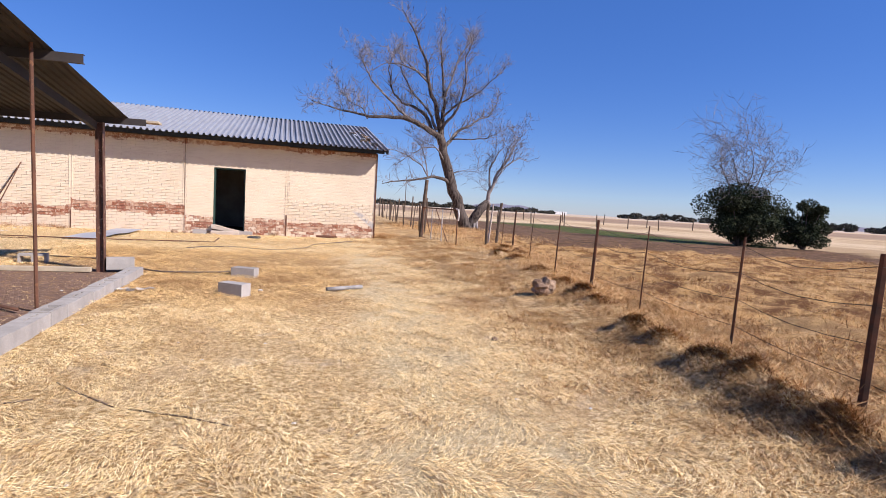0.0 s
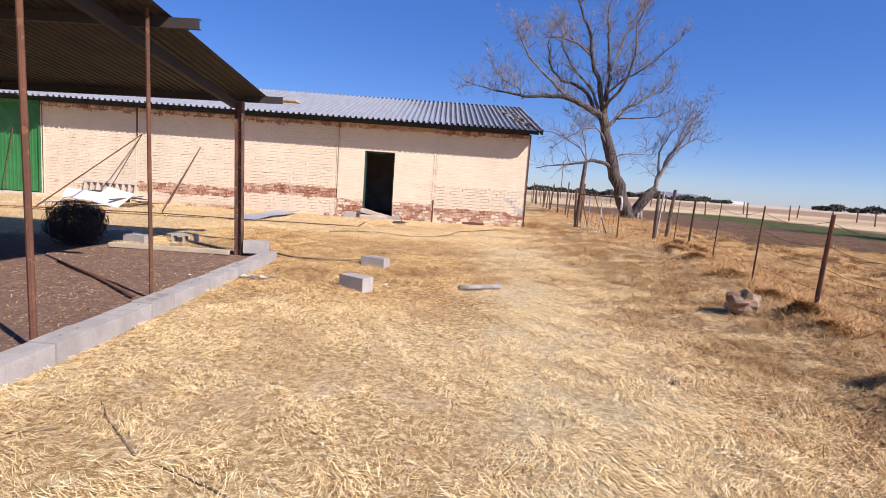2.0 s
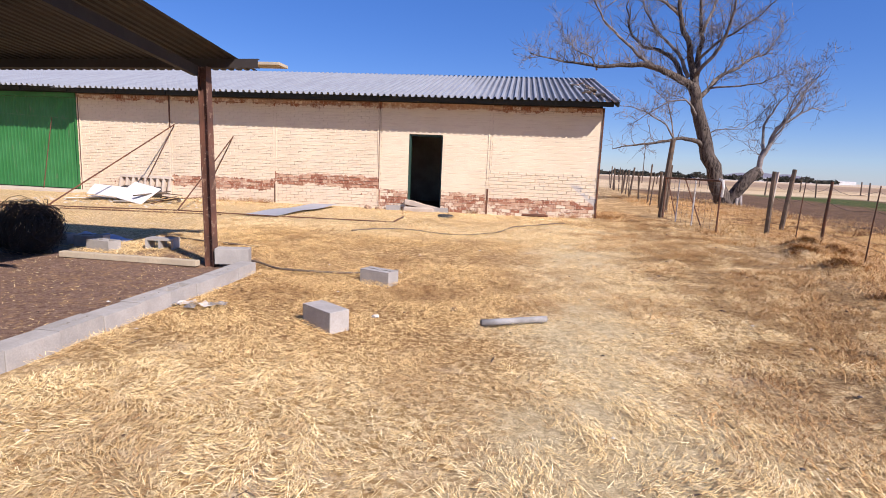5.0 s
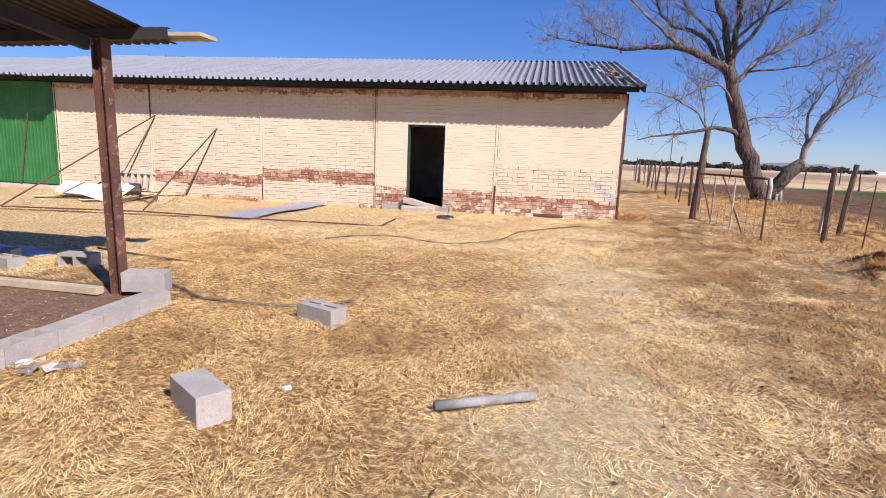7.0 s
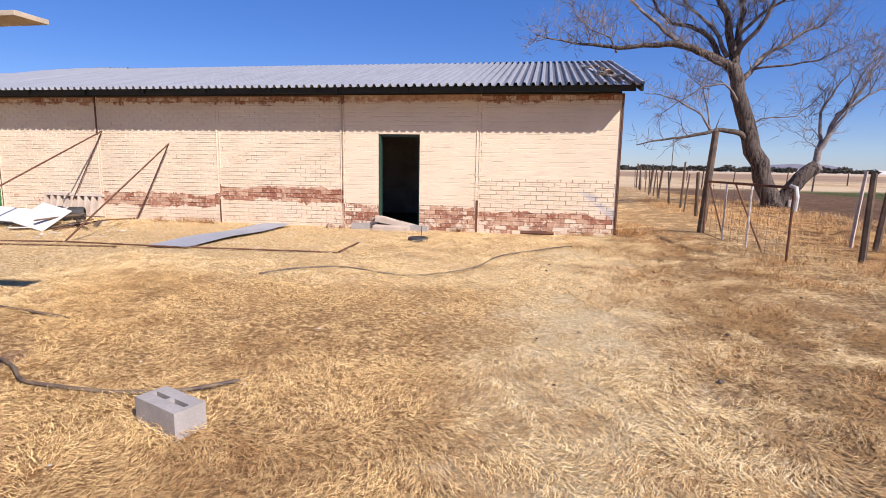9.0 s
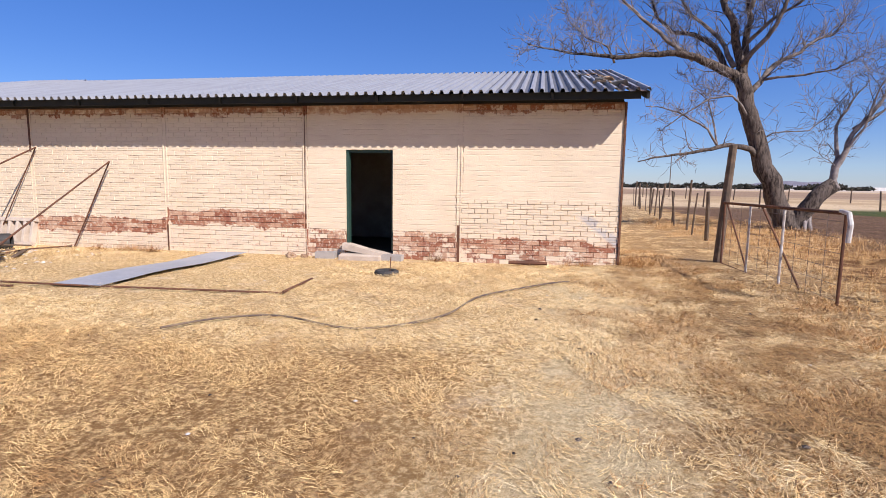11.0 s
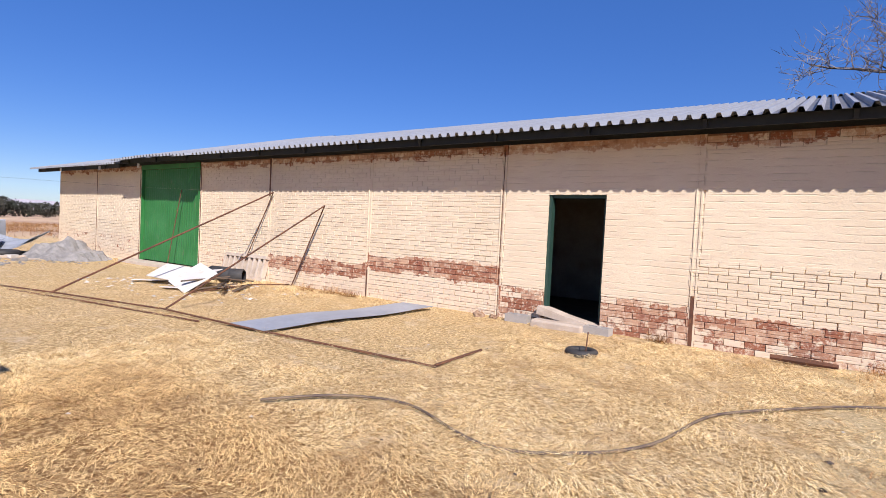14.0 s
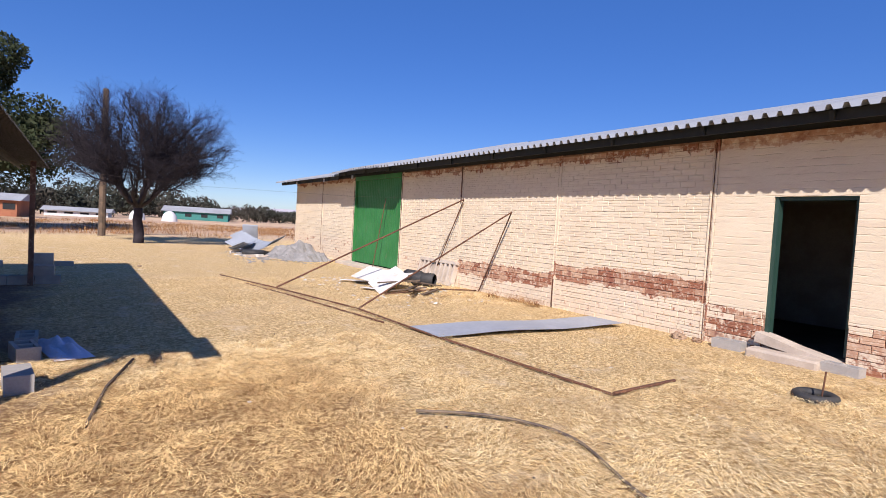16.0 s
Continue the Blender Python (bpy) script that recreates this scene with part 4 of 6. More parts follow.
def big_bare_tree():
    """Leaning trunk, six main limbs, crooked boughs with short upright shoots, and a lopped second stem."""
    rng = random.Random(7)
    tree = base("tree", (11.9, 8.3, 0.2), "big leaning bare tree with forked pale stump limb", "tree")
    trunk, boughs, pale, twigs = Shape(), Shape(), Shape(), Shape()
    fine = limb(trunk, [(-0.3, 0, -0.5), (-0.42, 0, 0.05), (-0.87, 0, 1.08), (-1.36, 0, 2.32), (-1.7, 0, 3.31), (-1.88, 0, 4.0), (-2.14, 0, 4.7)], 0.36, 0.2, 14)
    for k in range(5):
        a = k * 1.25
        trunk.tube([(-0.35 + math.cos(a) * 0.5, math.sin(a) * 0.5, -0.4), (-0.4 + math.cos(a) * 0.22, math.sin(a) * 0.26, 0.05), (-0.6, 0, 0.6)], [0.1, 0.16, 0.2], 7)

    def bough(dy, r0, r1, *flat, into=None, shoots=3, long=1.0):
        """Pairs of x and z from the foot of the tree; dy is how far the tip swings back or forth."""
        pairs = [flat[k:k + 2] for k in range(0, len(flat), 2)]
        pts = [(x, dy * (k / (len(pairs) - 1)) ** 0.8 + 0.12 * math.sin(k * 2.1 + r0 * 40), z) for k, (x, z) in enumerate(pairs)]
        pts[0] = (pts[0][0], dy * 0.02, pts[0][2])
        into = into or (trunk if r0 > 0.11 else boughs)
        line = limb(into, pts, r0, r1, 8 if r0 > 0.08 else 6)
        for k in range(2, len(line)):
            t = k / (len(line) - 1)
            r = r0 + (r1 - r0) * t
            d = (line[k] - line[k - 1]).normalized()
            for _ in range(shoots):
                if rng.random() < 0.32 + 0.42 * t:
                    side = Vector((rng.uniform(-1, 1), rng.uniform(-1, 1), rng.uniform(-0.5, 1)))
                    way = (d * 0.55 + side.normalized() * 0.6 + Vector((0, 0, 0.22))).normalized()
                    grow(boughs, twigs, line[k], way, long * rng.uniform(0.5, 1.3) * (1.1 - 0.3 * t), min(r * 0.45, 0.022), rng.choice((1, 1, 2)), rng, 0.34, 0.6, 0.1)

    bough(-0.9, 0.17, 0.02, -2.1, 4.6, -2.83, 5.0, -3.43, 5.19, -4.08, 5.35, -4.74, 5.31, -5.87, 5.19, -6.57, 5.31, -7.3, 5.34, -8.6, 5.6)
    bough(-1.3, 0.075, 0.016, -3.52, 5.21, -4.39, 5.71, -5.19, 6.37, -5.92, 6.91, -6.31, 7.46, -6.56, 8.09)
    bough(-1.1, 0.04, 0.012, -5.87, 5.19, -6.16, 5.55, -6.83, 5.77, -7.34, 6.2)
    bough(1.2, 0.12, 0.018, -2.24, 4.65, -2.53, 5.11, -2.81, 5.73, -3.39, 6.07, -3.99, 6.28, -4.44, 6.73, -4.65, 7.26, -4.68, 7.94, -4.57, 8.63)
    bough(-0.3, 0.16, 0.018, -2.09, 4.6, -2.2, 5.51, -2.44, 6.11, -2.69, 6.65, -2.91, 7.33, -3.09, 8.0, -3.34, 8.8, -3.67, 9.45, -4.07, 9.91, -4.45, 10.55)
    bough(-0.9, 0.06, 0.014, -2.9, 7.3, -3.57, 7.67, -4.45, 7.91, -5.16, 7.82, -5.91, 7.29)
    bough(0.7, 0.05, 0.014, -3.0, 7.55, -3.74, 8.06, -4.2, 8.6)
    bough(0.5, 0.15, 0.018, -1.88, 4.2, -1.95, 4.97, -2.0, 5.73, -1.86, 6.46, -1.98, 7.3, -2.08, 8.42, -2.16, 9.25, -2.14, 9.95)
    bough(1.3, 0.07, 0.016, -1.94, 6.68, -1.63, 7.57, -1.32, 8.37, -0.97, 9.13, -0.55, 9.76, -0.24, 10.23)
    bough(-1.4, 0.06, 0.014, -2.0, 5.68, -1.54, 6.21, -0.95, 6.56, -0.3, 7.07, 0.46, 7.94)
    bough(0.9, 0.1, 0.018, -1.8, 4.2, -1.38, 4.67, -1.01, 5.11, -0.26, 5.48, 0.22, 5.88, 0.84, 6.09, 1.21, 6.8)
    bough(-1.0, 0.045, 0.012, -1.44, 4.58, -0.51, 4.61, 0.18, 4.7, 0.79, 5.05)
    bough(2.0, 0.09, 0.016, -2.3, 5.0, -2.6, 6.0, -3.3, 6.9, -3.9, 7.9, -4.0, 9.0)
    bough(-2.0, 0.08, 0.016, -2.1, 5.0, -1.5, 6.0, -1.2, 7.2, -1.5, 8.3, -1.3, 9.1)
    bough(-0.9, 0.115, 0.016, -1.35, 2.11, -1.74, 2.47, -2.38, 2.59, -2.98, 2.44, -3.71, 2.3, -4.46, 2.19, -5.15, 2.03, shoots=1)
    bough(-0.6, 0.04, 0.012, -2.62, 2.58, -3.01, 3.07, -3.78, 3.49, -4.37, 3.72, -4.95, 3.73, shoots=2)
    bough(0.4, 0.035, 0.012, -2.62, 2.58, -2.72, 3.23, -2.92, 4.02, -3.39, 4.52, shoots=2)
    bough(-0.5, 0.05, 0.012, -1.72, 3.25, -2.06, 3.75, -2.35, 4.07, -2.98, 4.01, -3.72, 3.55, -4.34, 3.1, shoots=2)
    bough(0.6, 0.03, 0.01, -1.5, 2.68, -0.97, 2.99, 0.07, 3.07, 0.68, 3.5, 1.17, 4.2, shoots=1)

    limb(trunk, [(-0.3, -0.05, -0.1), (0.0, -0.1, 0.55), (0.25, -0.1, 1.0), (0.75, -0.1, 1.42)], 0.25, 0.23, 10)
    limb(pale, [(0.0, -0.12, -0.5), (0.0, -0.12, 0.1), (0.08, -0.1, 0.55)], 0.24, 0.16, 10)
    for a in (0.3, 1.3, 2.4, 3.6, 4.4, 5.3):
        pale.tube([(math.cos(a) * 0.34, -0.12 + math.sin(a) * 0.3, -0.5), (0.02 + math.cos(a) * 0.2, -0.12 + math.sin(a) * 0.18, 0.1), (0.06 + math.cos(a) * 0.12, -0.1, 0.6)], [0.09, 0.06, 0.03], 6)
    pale.tube([(0.7, -0.14, 1.38), (0.82, -0.2, 1.45)], [0.16, 0.17], 10)
    for dy, r0, flat in ((-0.4, 0.12, (0.7, 1.4, 0.85, 2.17, 1.1, 2.94, 1.54, 3.63, 1.97, 4.45, 2.4, 5.35)), (0.5, 0.09, (0.72, 1.45, 0.83, 2.23, 0.92, 3.22, 1.22, 3.99, 1.7, 4.63)), (0.2, 0.05, (1.15, 3.09, 1.91, 3.6, 2.44, 3.94, 3.05, 3.84)), (-0.6, 0.05, (0.85, 2.2, 1.3, 3.1, 1.5, 4.2, 2.0, 5.0))):
        bough(dy, r0, 0.014, *flat, into=pale, shoots=2, long=0.9)
    part("trunk", trunk, BARK, tree, "dark rough bark", True)
    part("limb", boughs, BARK_BOUGH_LIT, tree, "grey boughs, paled for the sunlight on them", True)
    part("stump", pale, BARK_PALE, tree, "pale barkless stump", True)
    tagged(part("crown", twigs, TWIG_GREY, tree, "thin bare grey twigs"), kind="stuff")


def round_bare_tree(x, y, h, seed, label, wide=3.3):
    """Limbs fan out from a low fork to a rounded crown."""
    rng = random.Random(seed)
    tree = base("tree", (x, y, gz(x, y)), label, "tree")
    trunk, twigs = Shape(), Shape()
    fork = Vector((0.0, -0.05, 1.5))
    limb(trunk, [(0, 0, -0.1), (0.0, 0, 0.7), tuple(fork)], 0.22, 0.17, 9)
    mid = Vector((0, 0.15, h * 0.66))
    mains = []
    for k in range(10):
        a = k * 2.0 + 0.4
        out, rise = ((1.7, 0.75), (0.7, 1.9), (1.3, 1.4))[k % 3]
        tip = fork + Vector((math.cos(a) * out, math.sin(a) * out, rise))
        limb(trunk, [fork, fork.lerp(tip, 0.5) + Vector((0, 0, -0.12)), tip], 0.1, 0.05, 6)
        mains.append(tip)
    count = 80
    for i in range(count):
        a = i * 2.399
        up = 1 - 1.7 * ((i + 0.5) / count)
        ring = math.sqrt(max(0.0, 1 - up * up))
        lobe = 1 + 0.1 * math.sin(3 * a + i)
        end = mid + Vector((math.cos(a) * ring * wide * lobe, math.sin(a) * ring * wide * lobe, up * h * 0.36 * lobe)) * rng.uniform(0.72, 0.86)
        tip = max(mains, key=lambda q: (q - fork).normalized().dot((end - fork).normalized()))
        start = fork.lerp(tip, rng.uniform(0.45, 1.0))
        bend = start.lerp(end, 0.5) + Vector((0, 0, 0.1 * up))
        fine = limb(trunk, [start, bend, end], 0.04, 0.014, 5)
        for j in range(1, len(fine)):
            d = (fine[j] - fine[j - 1]).normalized()
            for _ in range(3):
                side = Vector([rng.uniform(-1, 1) for _ in range(3)]).normalized()
                out = (fine[j] - fork).normalized()
                grow(trunk, twigs, fine[j], d * 0.5 + out * 0.7 + side * 0.5, rng.uniform(0.45, 0.85), 0.012, 2, rng, 0.14, 0.48, 0.03, 0.0045)
    part("trunk", trunk, TWIG_DARK, tree, "dark bare trunk and limbs", True)
    tagged(part("crown", twigs, TWIG_DARK, tree, "dense dark twigs"), kind="stuff")


def leafy_tree(x, y, h, w, seed, label, material, leaf=0.16, count=5200, name="tree", trunk_h=0.3):
    rng = random.Random(seed)
    nrng = np.random.default_rng(seed)
    tree = base(name, (x, y, gz(x, y)), label, name)
    trunk = Shape()
    lobes = []
    for i in range(24):
        a = i * 2.4 + rng.uniform(-0.4, 0.4)
        rr = w * 0.5 * rng.uniform(0.1, 0.75)
        c = Vector((math.cos(a) * rr, math.sin(a) * rr, h * rng.uniform(trunk_h + 0.08, 0.86)))
        lobes.append((c, w * rng.uniform(0.09, 0.19)))
        limb(trunk, [(0, 0, -0.1), (c.x * 0.2, c.y * 0.2, h * trunk_h), tuple(c)], 0.05 * h ** 0.5, 0.02, 5)
    part("trunk", trunk, BARK, tree)
    k = count // len(lobes)
    verts, faces = [], []
    for c, r in lobes:
        d = nrng.normal(size=(k, 3))
        d /= np.linalg.norm(d, axis=1)[:, None]
        rad = r * (0.45 + 0.65 * nrng.random(k) ** 0.6)[:, None]
        ctr = np.array(c) + d * rad * np.array([1.15, 1.15, 0.85])
        ctr[:, 2] = np.maximum(ctr[:, 2], 0.06)
        u = nrng.normal(size=(k, 3))
        u /= np.linalg.norm(u, axis=1)[:, None]
        v = np.cross(u, nrng.normal(size=(k, 3)))
        v /= np.linalg.norm(v, axis=1)[:, None]
        sz = leaf * (0.5 + nrng.random(k))[:, None]
        for q in (ctr - u * sz, ctr + v * sz * 0.45, ctr + u * sz, ctr - v * sz * 0.45):
            verts.append(q)
    vs = np.concatenate([np.stack(verts[4 * i: 4 * i + 4], axis=1).reshape(-1, 3) for i in range(len(lobes))])
    n = len(vs) // 4
    s = Shape()
    s.v = [tuple(q) for q in vs.tolist()]
    s.f = [(4 * i, 4 * i + 1, 4 * i + 2, 4 * i + 3) for i in range(n)]
    part("crown", s, material, tree)


big_bare_tree()
round_bare_tree(-22.3, -5.8, 5.9, 3, "round bare tree with dense dark twigs at the yard edge")
leafy_tree(24.4, 3.1, 3.0, 4.4, 4, "dark evergreen thicket in the dry field", EVERGREEN, 0.055, 34000, trunk_h=0.05)
leafy_tree(27.0, 1.8, 2.5, 2.4, 5, "smaller dark evergreen bush beside the thicket", EVERGREEN, 0.055, 15000, trunk_h=0.1)
leafy_tree(75, 14.5, 4.5, 9, 6, "far rounded dark tree in the field", EVERGREEN, 0.4, 3000)
leafy_tree(-36, -13.6, 11.6, 12, 8, "tall evergreen tree behind the carport", EVERGREEN, 0.12, 60000, trunk_h=0.25)
bare_top = base("dead_tree", (24.6, 3.4, 0.2), "bare dead tree rising out of the dark thicket", "tree")
rng = random.Random(12)
dead, dead_twigs = Shape(), Shape()
for way in ((-0.2, 0, 1), (0.25, 0.1, 1), (-0.6, 0.1, 0.9), (0.5, -0.2, 0.9)):
    grow(dead, dead_twigs, (0, 0, 1.8), way, 3.2, 0.05, 3, rng, 0.3, 0.6, 0.05)
part("trunk", dead.tube([(0, 0, -0.1), (0, 0, 1.9)], 0.1, 7), TWIG_GREY, bare_top)
tagged(part("crown", dead_twigs, TWIG_GREY, bare_top), kind="stuff")

# ---- loose things in the yard ----
def pipe(name, pts, r, material, label, category, sides=8):
    s = Shape().tube([(x, y, gz(x, y) + z) for x, y, z in pts], r, sides)
    return tagged(part(name, s, material, smooth=True), label, category)


pipe_rig = base("steel_frame", (0, 0, 0), "rusty welded pipe frame lying in the yard with triangular braces", "frame")
part("long_pipe", Shape().tube([(0.56, -3.65, 0.035), (-2.3, -3.85, 0.035), (-4.3, -3.95, 0.05), (-7.0, -4.45, 0.04), (-9.6, -5.0, 0.02)], 0.014), RUST, pipe_rig)
part("long_pipe", Shape().tube([(-3.2, -4.02, 0.02), (-6.0, -4.42, 0.015), (-8.0, -4.8, 0.01)], 0.014), RUST, pipe_rig)
part("short_pipe", Shape().tube([(0.56, -3.65, 0.05), (0.57, -2.75, 0.07)], 0.017), RUST, pipe_rig)
part("brace", Shape().tube([(-7.0, -4.45, 0.05), (-6.92, -0.06, 2.13)], 0.018), RUST, pipe_rig)
part("brace", Shape().tube([(-6.92, -0.06, 2.13), (-7.95, -0.1, 0.3)], 0.012), RUST, pipe_rig)
part("brace", Shape().tube([(-4.3, -3.9, 0.05), (-5.05, -0.14, 1.84)], 0.016), RUST, pipe_rig)
part("brace", Shape().tube([(-5.05, -0.14, 1.84), (-6.05, -0.12, 0.02)], 0.014), RUST, pipe_rig)
part("brace", Shape().tube([(-10.9, -0.1, 2.2), (-11.1, -0.35, 0.0)], 0.013), RUST, pipe_rig)
part("ground_rod", Shape().tube([(-5.9, -2.6, 0.03), (-6.3, -1.0, 0.05), (-6.1, -0.15, 0.03)], 0.016), RUST, pipe_rig)

sheet = base("flat_sheet", (-2.35, -2.1, 0.0), "flat grey metal sheet lying on the straw", "metal sheet")
s = Shape()
for j in range(9):
    y = -1.75 + j * 0.43
    lift = 0.04 + 0.03 * math.sin(j * 0.6) ** 2
    s.v += [(-0.42 + 0.03 * j, y, lift), (0.36 + 0.02 * j, y, lift + 0.01), (-0.42 + 0.03 * j, y, lift - 0.004), (0.36 + 0.02 * j, y, lift + 0.006)]
for j in range(8):
    a, b = 4 * j, 4 * j + 4
    s.f += [(a, a + 1, b + 1, b), (a + 3, a + 2, b + 2, b + 3), (a + 1, a + 3, b + 3, b + 1), (a + 2, a, b, b + 2)]
s.f += [(0, 2, 3, 1), (32, 33, 35, 34)]
part("sheet", s, GALV, sheet)


def hose(name, pts, label, r=0.0115):
    fine = []
    p = [Vector((x, y, 0)) for x, y in pts]
    for i in range(len(p) - 1):
        a, b, c, d = p[max(i - 1, 0)], p[i], p[i + 1], p[min(i + 2, len(p) - 1)]
        for k in range(6):
            t = k / 6
            q = 0.5 * ((2 * b) + (c - a) * t + (2 * a - 5 * b + 4 * c - d) * t * t + (3 * b - a - 3 * c + d) * t ** 3)
            fine.append((q.x, q.y, gz(q.x, q.y) + r * 0.9 + 0.026))
    fine.append((p[-1].x, p[-1].y, gz(p[-1].x, p[-1].y) + r + 0.02))
    tagged(part(name, Shape().tube(fine, r, 7), DARK_PLASTIC, smooth=True), label, "hose")


hose("hose", [(0.2, -5.5), (0.55, -4.99), (1.1, -4.75), (1.93, -5.01), (2.44, -4.78), (2.85, -4.25), (3.12, -3.16), (3.81, -2.27), (4.3, -1.9)], "dusty dark hose snaking across the yard")
hose("hose", [(-0.3, -8.5), (0.01, -8.62), (0.3, -8.8), (0.6, -8.83), (1.12, -8.83), (1.5, -8.72), (1.75, -8.53)], "dusty dark hose lying by the kerb blocks", 0.014)
pipe("grey_pipe", [(2.9, -10.42, 0.055), (3.46, -10.12, 0.045)], 0.03, PIPE_GREY, "short grey cement pipe lying on the straw", "pipe", 12)
pipe("rusty_pole", [(-2.27, -7.21, 0.03), (-1.4, -7.45, 0.03), (-0.54, -7.59, 0.02)], 0.013, WOOD_GREY, "rusty pole lying by the carport", "pole")
timber = base("timber", (-1.4, -8.98, -0.05), "pale long timber lying across the carport front", "timber")
part("beam", bevelled((-1.05, -0.04, 0.0), (0.78, 0.05, 0.07), 0.006), WOOD_PALE, timber)
pipe("dark_stick", [(-2.3, -10.3, 0.02), (-1.3, -11.1, 0.02), (-0.42, -11.9, 0.04)], 0.018, RUST, "dark thin bar lying inside the carport", "bar")
pipe("dark_stick", [(1.25, -14.8, 0.008), (0.9, -14.45, 0.006), (0.75, -14.25, 0.0)], 0.006, WOOD_GREY, "dark stick half buried in straw", "stick")
pipe("dark_stick", [(2.0, -15.2, 0.0), (1.7, -15.02, 0.006), (1.35, -14.85, 0.004)], 0.006, WOOD_GREY, "dark stick half buried in straw", "stick")
pipe("dark_stick", [(0.3, -14.75, 0.004), (0.75, -14.6, 0.004)], 0.006, WOOD_GREY, "dark stick half buried in straw", "stick")

# black tangle of wire
rng = random.Random(9)
ob = base("wire_roll", pose(-3.05, -8.85, -0.05, 0, 0, 12) @ Matrix.Scale(0.86, 4), "big tangled roll of black wire on the ground", "wire roll")
for _ in range(20):
    roll = Shape()
    for i in range(13):
        off = rng.uniform(-0.42, 0.42)
        rr = rng.uniform(0.1, 0.52) ** 0.7 * 0.68 * math.sqrt(1 - 3 * off * off)
        tilt = rng.uniform(-0.9, 0.9)
        squash = rng.uniform(0.8, 1.1)
        rot = Euler((rng.uniform(-0.6, 0.6), rng.uniform(-0.3, 0.3), tilt)).to_matrix()
        pts = []
        for k in range(15):
            a = k / 14 * 2 * math.pi * 0.97 + i
            pts.append(rot @ Vector((off * 1.0 + 0.05 * math.sin(3 * a), rr * math.cos(a), rr * squash * math.sin(a))) + Vector((0, 0, 0.36)))
        roll.tube(pts, 0.0045, 3, False)
    part("wire_coil", roll, BLACK_WIRE, ob)

# tyre feeder by the door
def tyre(name, x, y, z, r, width, label, rx=0.0, rz=0.0):
    s, n, prof = Shape(), 28, []
    for a in range(10):
        t = a / 9 * math.pi * 1.7 - math.pi * 0.35
        prof.append((r - width * 0.5 + math.cos(t) * width * 0.5, width * 0.5 + math.sin(t) * width * 0.48))
    for i in range(n):
        a = 2 * math.pi * i / n
        s.v += [(math.cos(a) * p, math.sin(a) * p, q) for p, q in prof]
    k = len(prof)
    s.f = [(i * k + j, ((i + 1) % n) * k + j, ((i + 1) % n) * k + j + 1, i * k + j + 1) for i in range(n) for j in range(k - 1)]
    ob = base(name, pose(x, y, z, rx, 0, rz), label, "tyre")
    part("casing", s, BLACK_RUBBER, ob, smooth=True)
    return ob


feeder = tyre("tyre_feeder", 1.43, -1.8, 0.0, 0.2, 0.09, "black cut tyre feeding dish on the straw")
part("dish", Shape().tube([(0, 0, 0.012), (0, 0, 0.03)], 0.19, 20), BLACK_RUBBER, feeder)
part("peg", Shape().tube([(0.05, 0, 0.03), (0.07, 0, 0.3)], 0.008, 6), RUST, feeder, "thin rusty peg")
tyre("tyre", -16.3, -2.55, 0.0, 0.42, 0.2, "black tyre lying before the rubble heap")

# concrete grille against the wall, boards, drums
grille = base("concrete_grille", pose(-7.88, -0.2, 0.0, -14, 0, 0), "pale concrete ventilation grille leaning on the wall", "grille")
part("bottom_bar", bevelled((-0.85, -0.03, 0.0), (0.85, 0.1, 0.08), 0.008), CONCRETE_OLD, grille)
part("top_bar", bevelled((-0.85, -0.03, 0.54), (0.85, 0.1, 0.62), 0.008), CONCRETE_OLD, grille)
for i in range(9):
    part("slat", bevelled((-0.85 + i * 0.199, -0.03, 0.083), (-0.785 + i * 0.199, 0.1, 0.537), 0.008), CONCRETE_OLD, grille)

boards = base("white_boards", (-6.85, -2.15, 0.0), "pile of broken white ceiling boards", "boards")
for i, (x, y, l, w, rz, rx, ry) in enumerate(((-0.55, 0.1, 0.5, 0.32, 24, -20, 6), (0.3, -0.05, 0.42, 0.36, -8, -32, 10), (-0.2, 0.3, 0.5, 0.3, 5, -14, -8), (0.1, -0.35, 0.2, 0.12, 30, 4, 0), (-1.3, -0.1, 0.3, 0.18, 40, 4, 0), (-1.2, 0.5, 0.25, 0.2, 10, 3, 5))):
    s = bevelled((-l, -w, -0.008), (l, w, 0.008), 0.003)
    m = pose(x, y, 0.24 if i < 3 else 0.04, -rx, ry, rz)
    s.v = [tuple(m @ Vector(q)) for q in s.v]
    part("board", s, WHITE_BOARD, boards)
for i in range(7):
    a = rng.uniform(0, 3)
    m = pose(rng.uniform(0.4, 1.3), rng.uniform(-0.1, 0.7), 0.06 + 0.03 * i, 0, rng.uniform(-10, 10), rng.uniform(0, 180))
    s = bevelled((-0.45, -0.04, -0.012), (0.45, 0.04, 0.012), 0.003)
    s.v = [tuple(m @ Vector(q)) for q in s.v]
    part("batten", s, WOOD_GREY, boards, "grey broken batten")
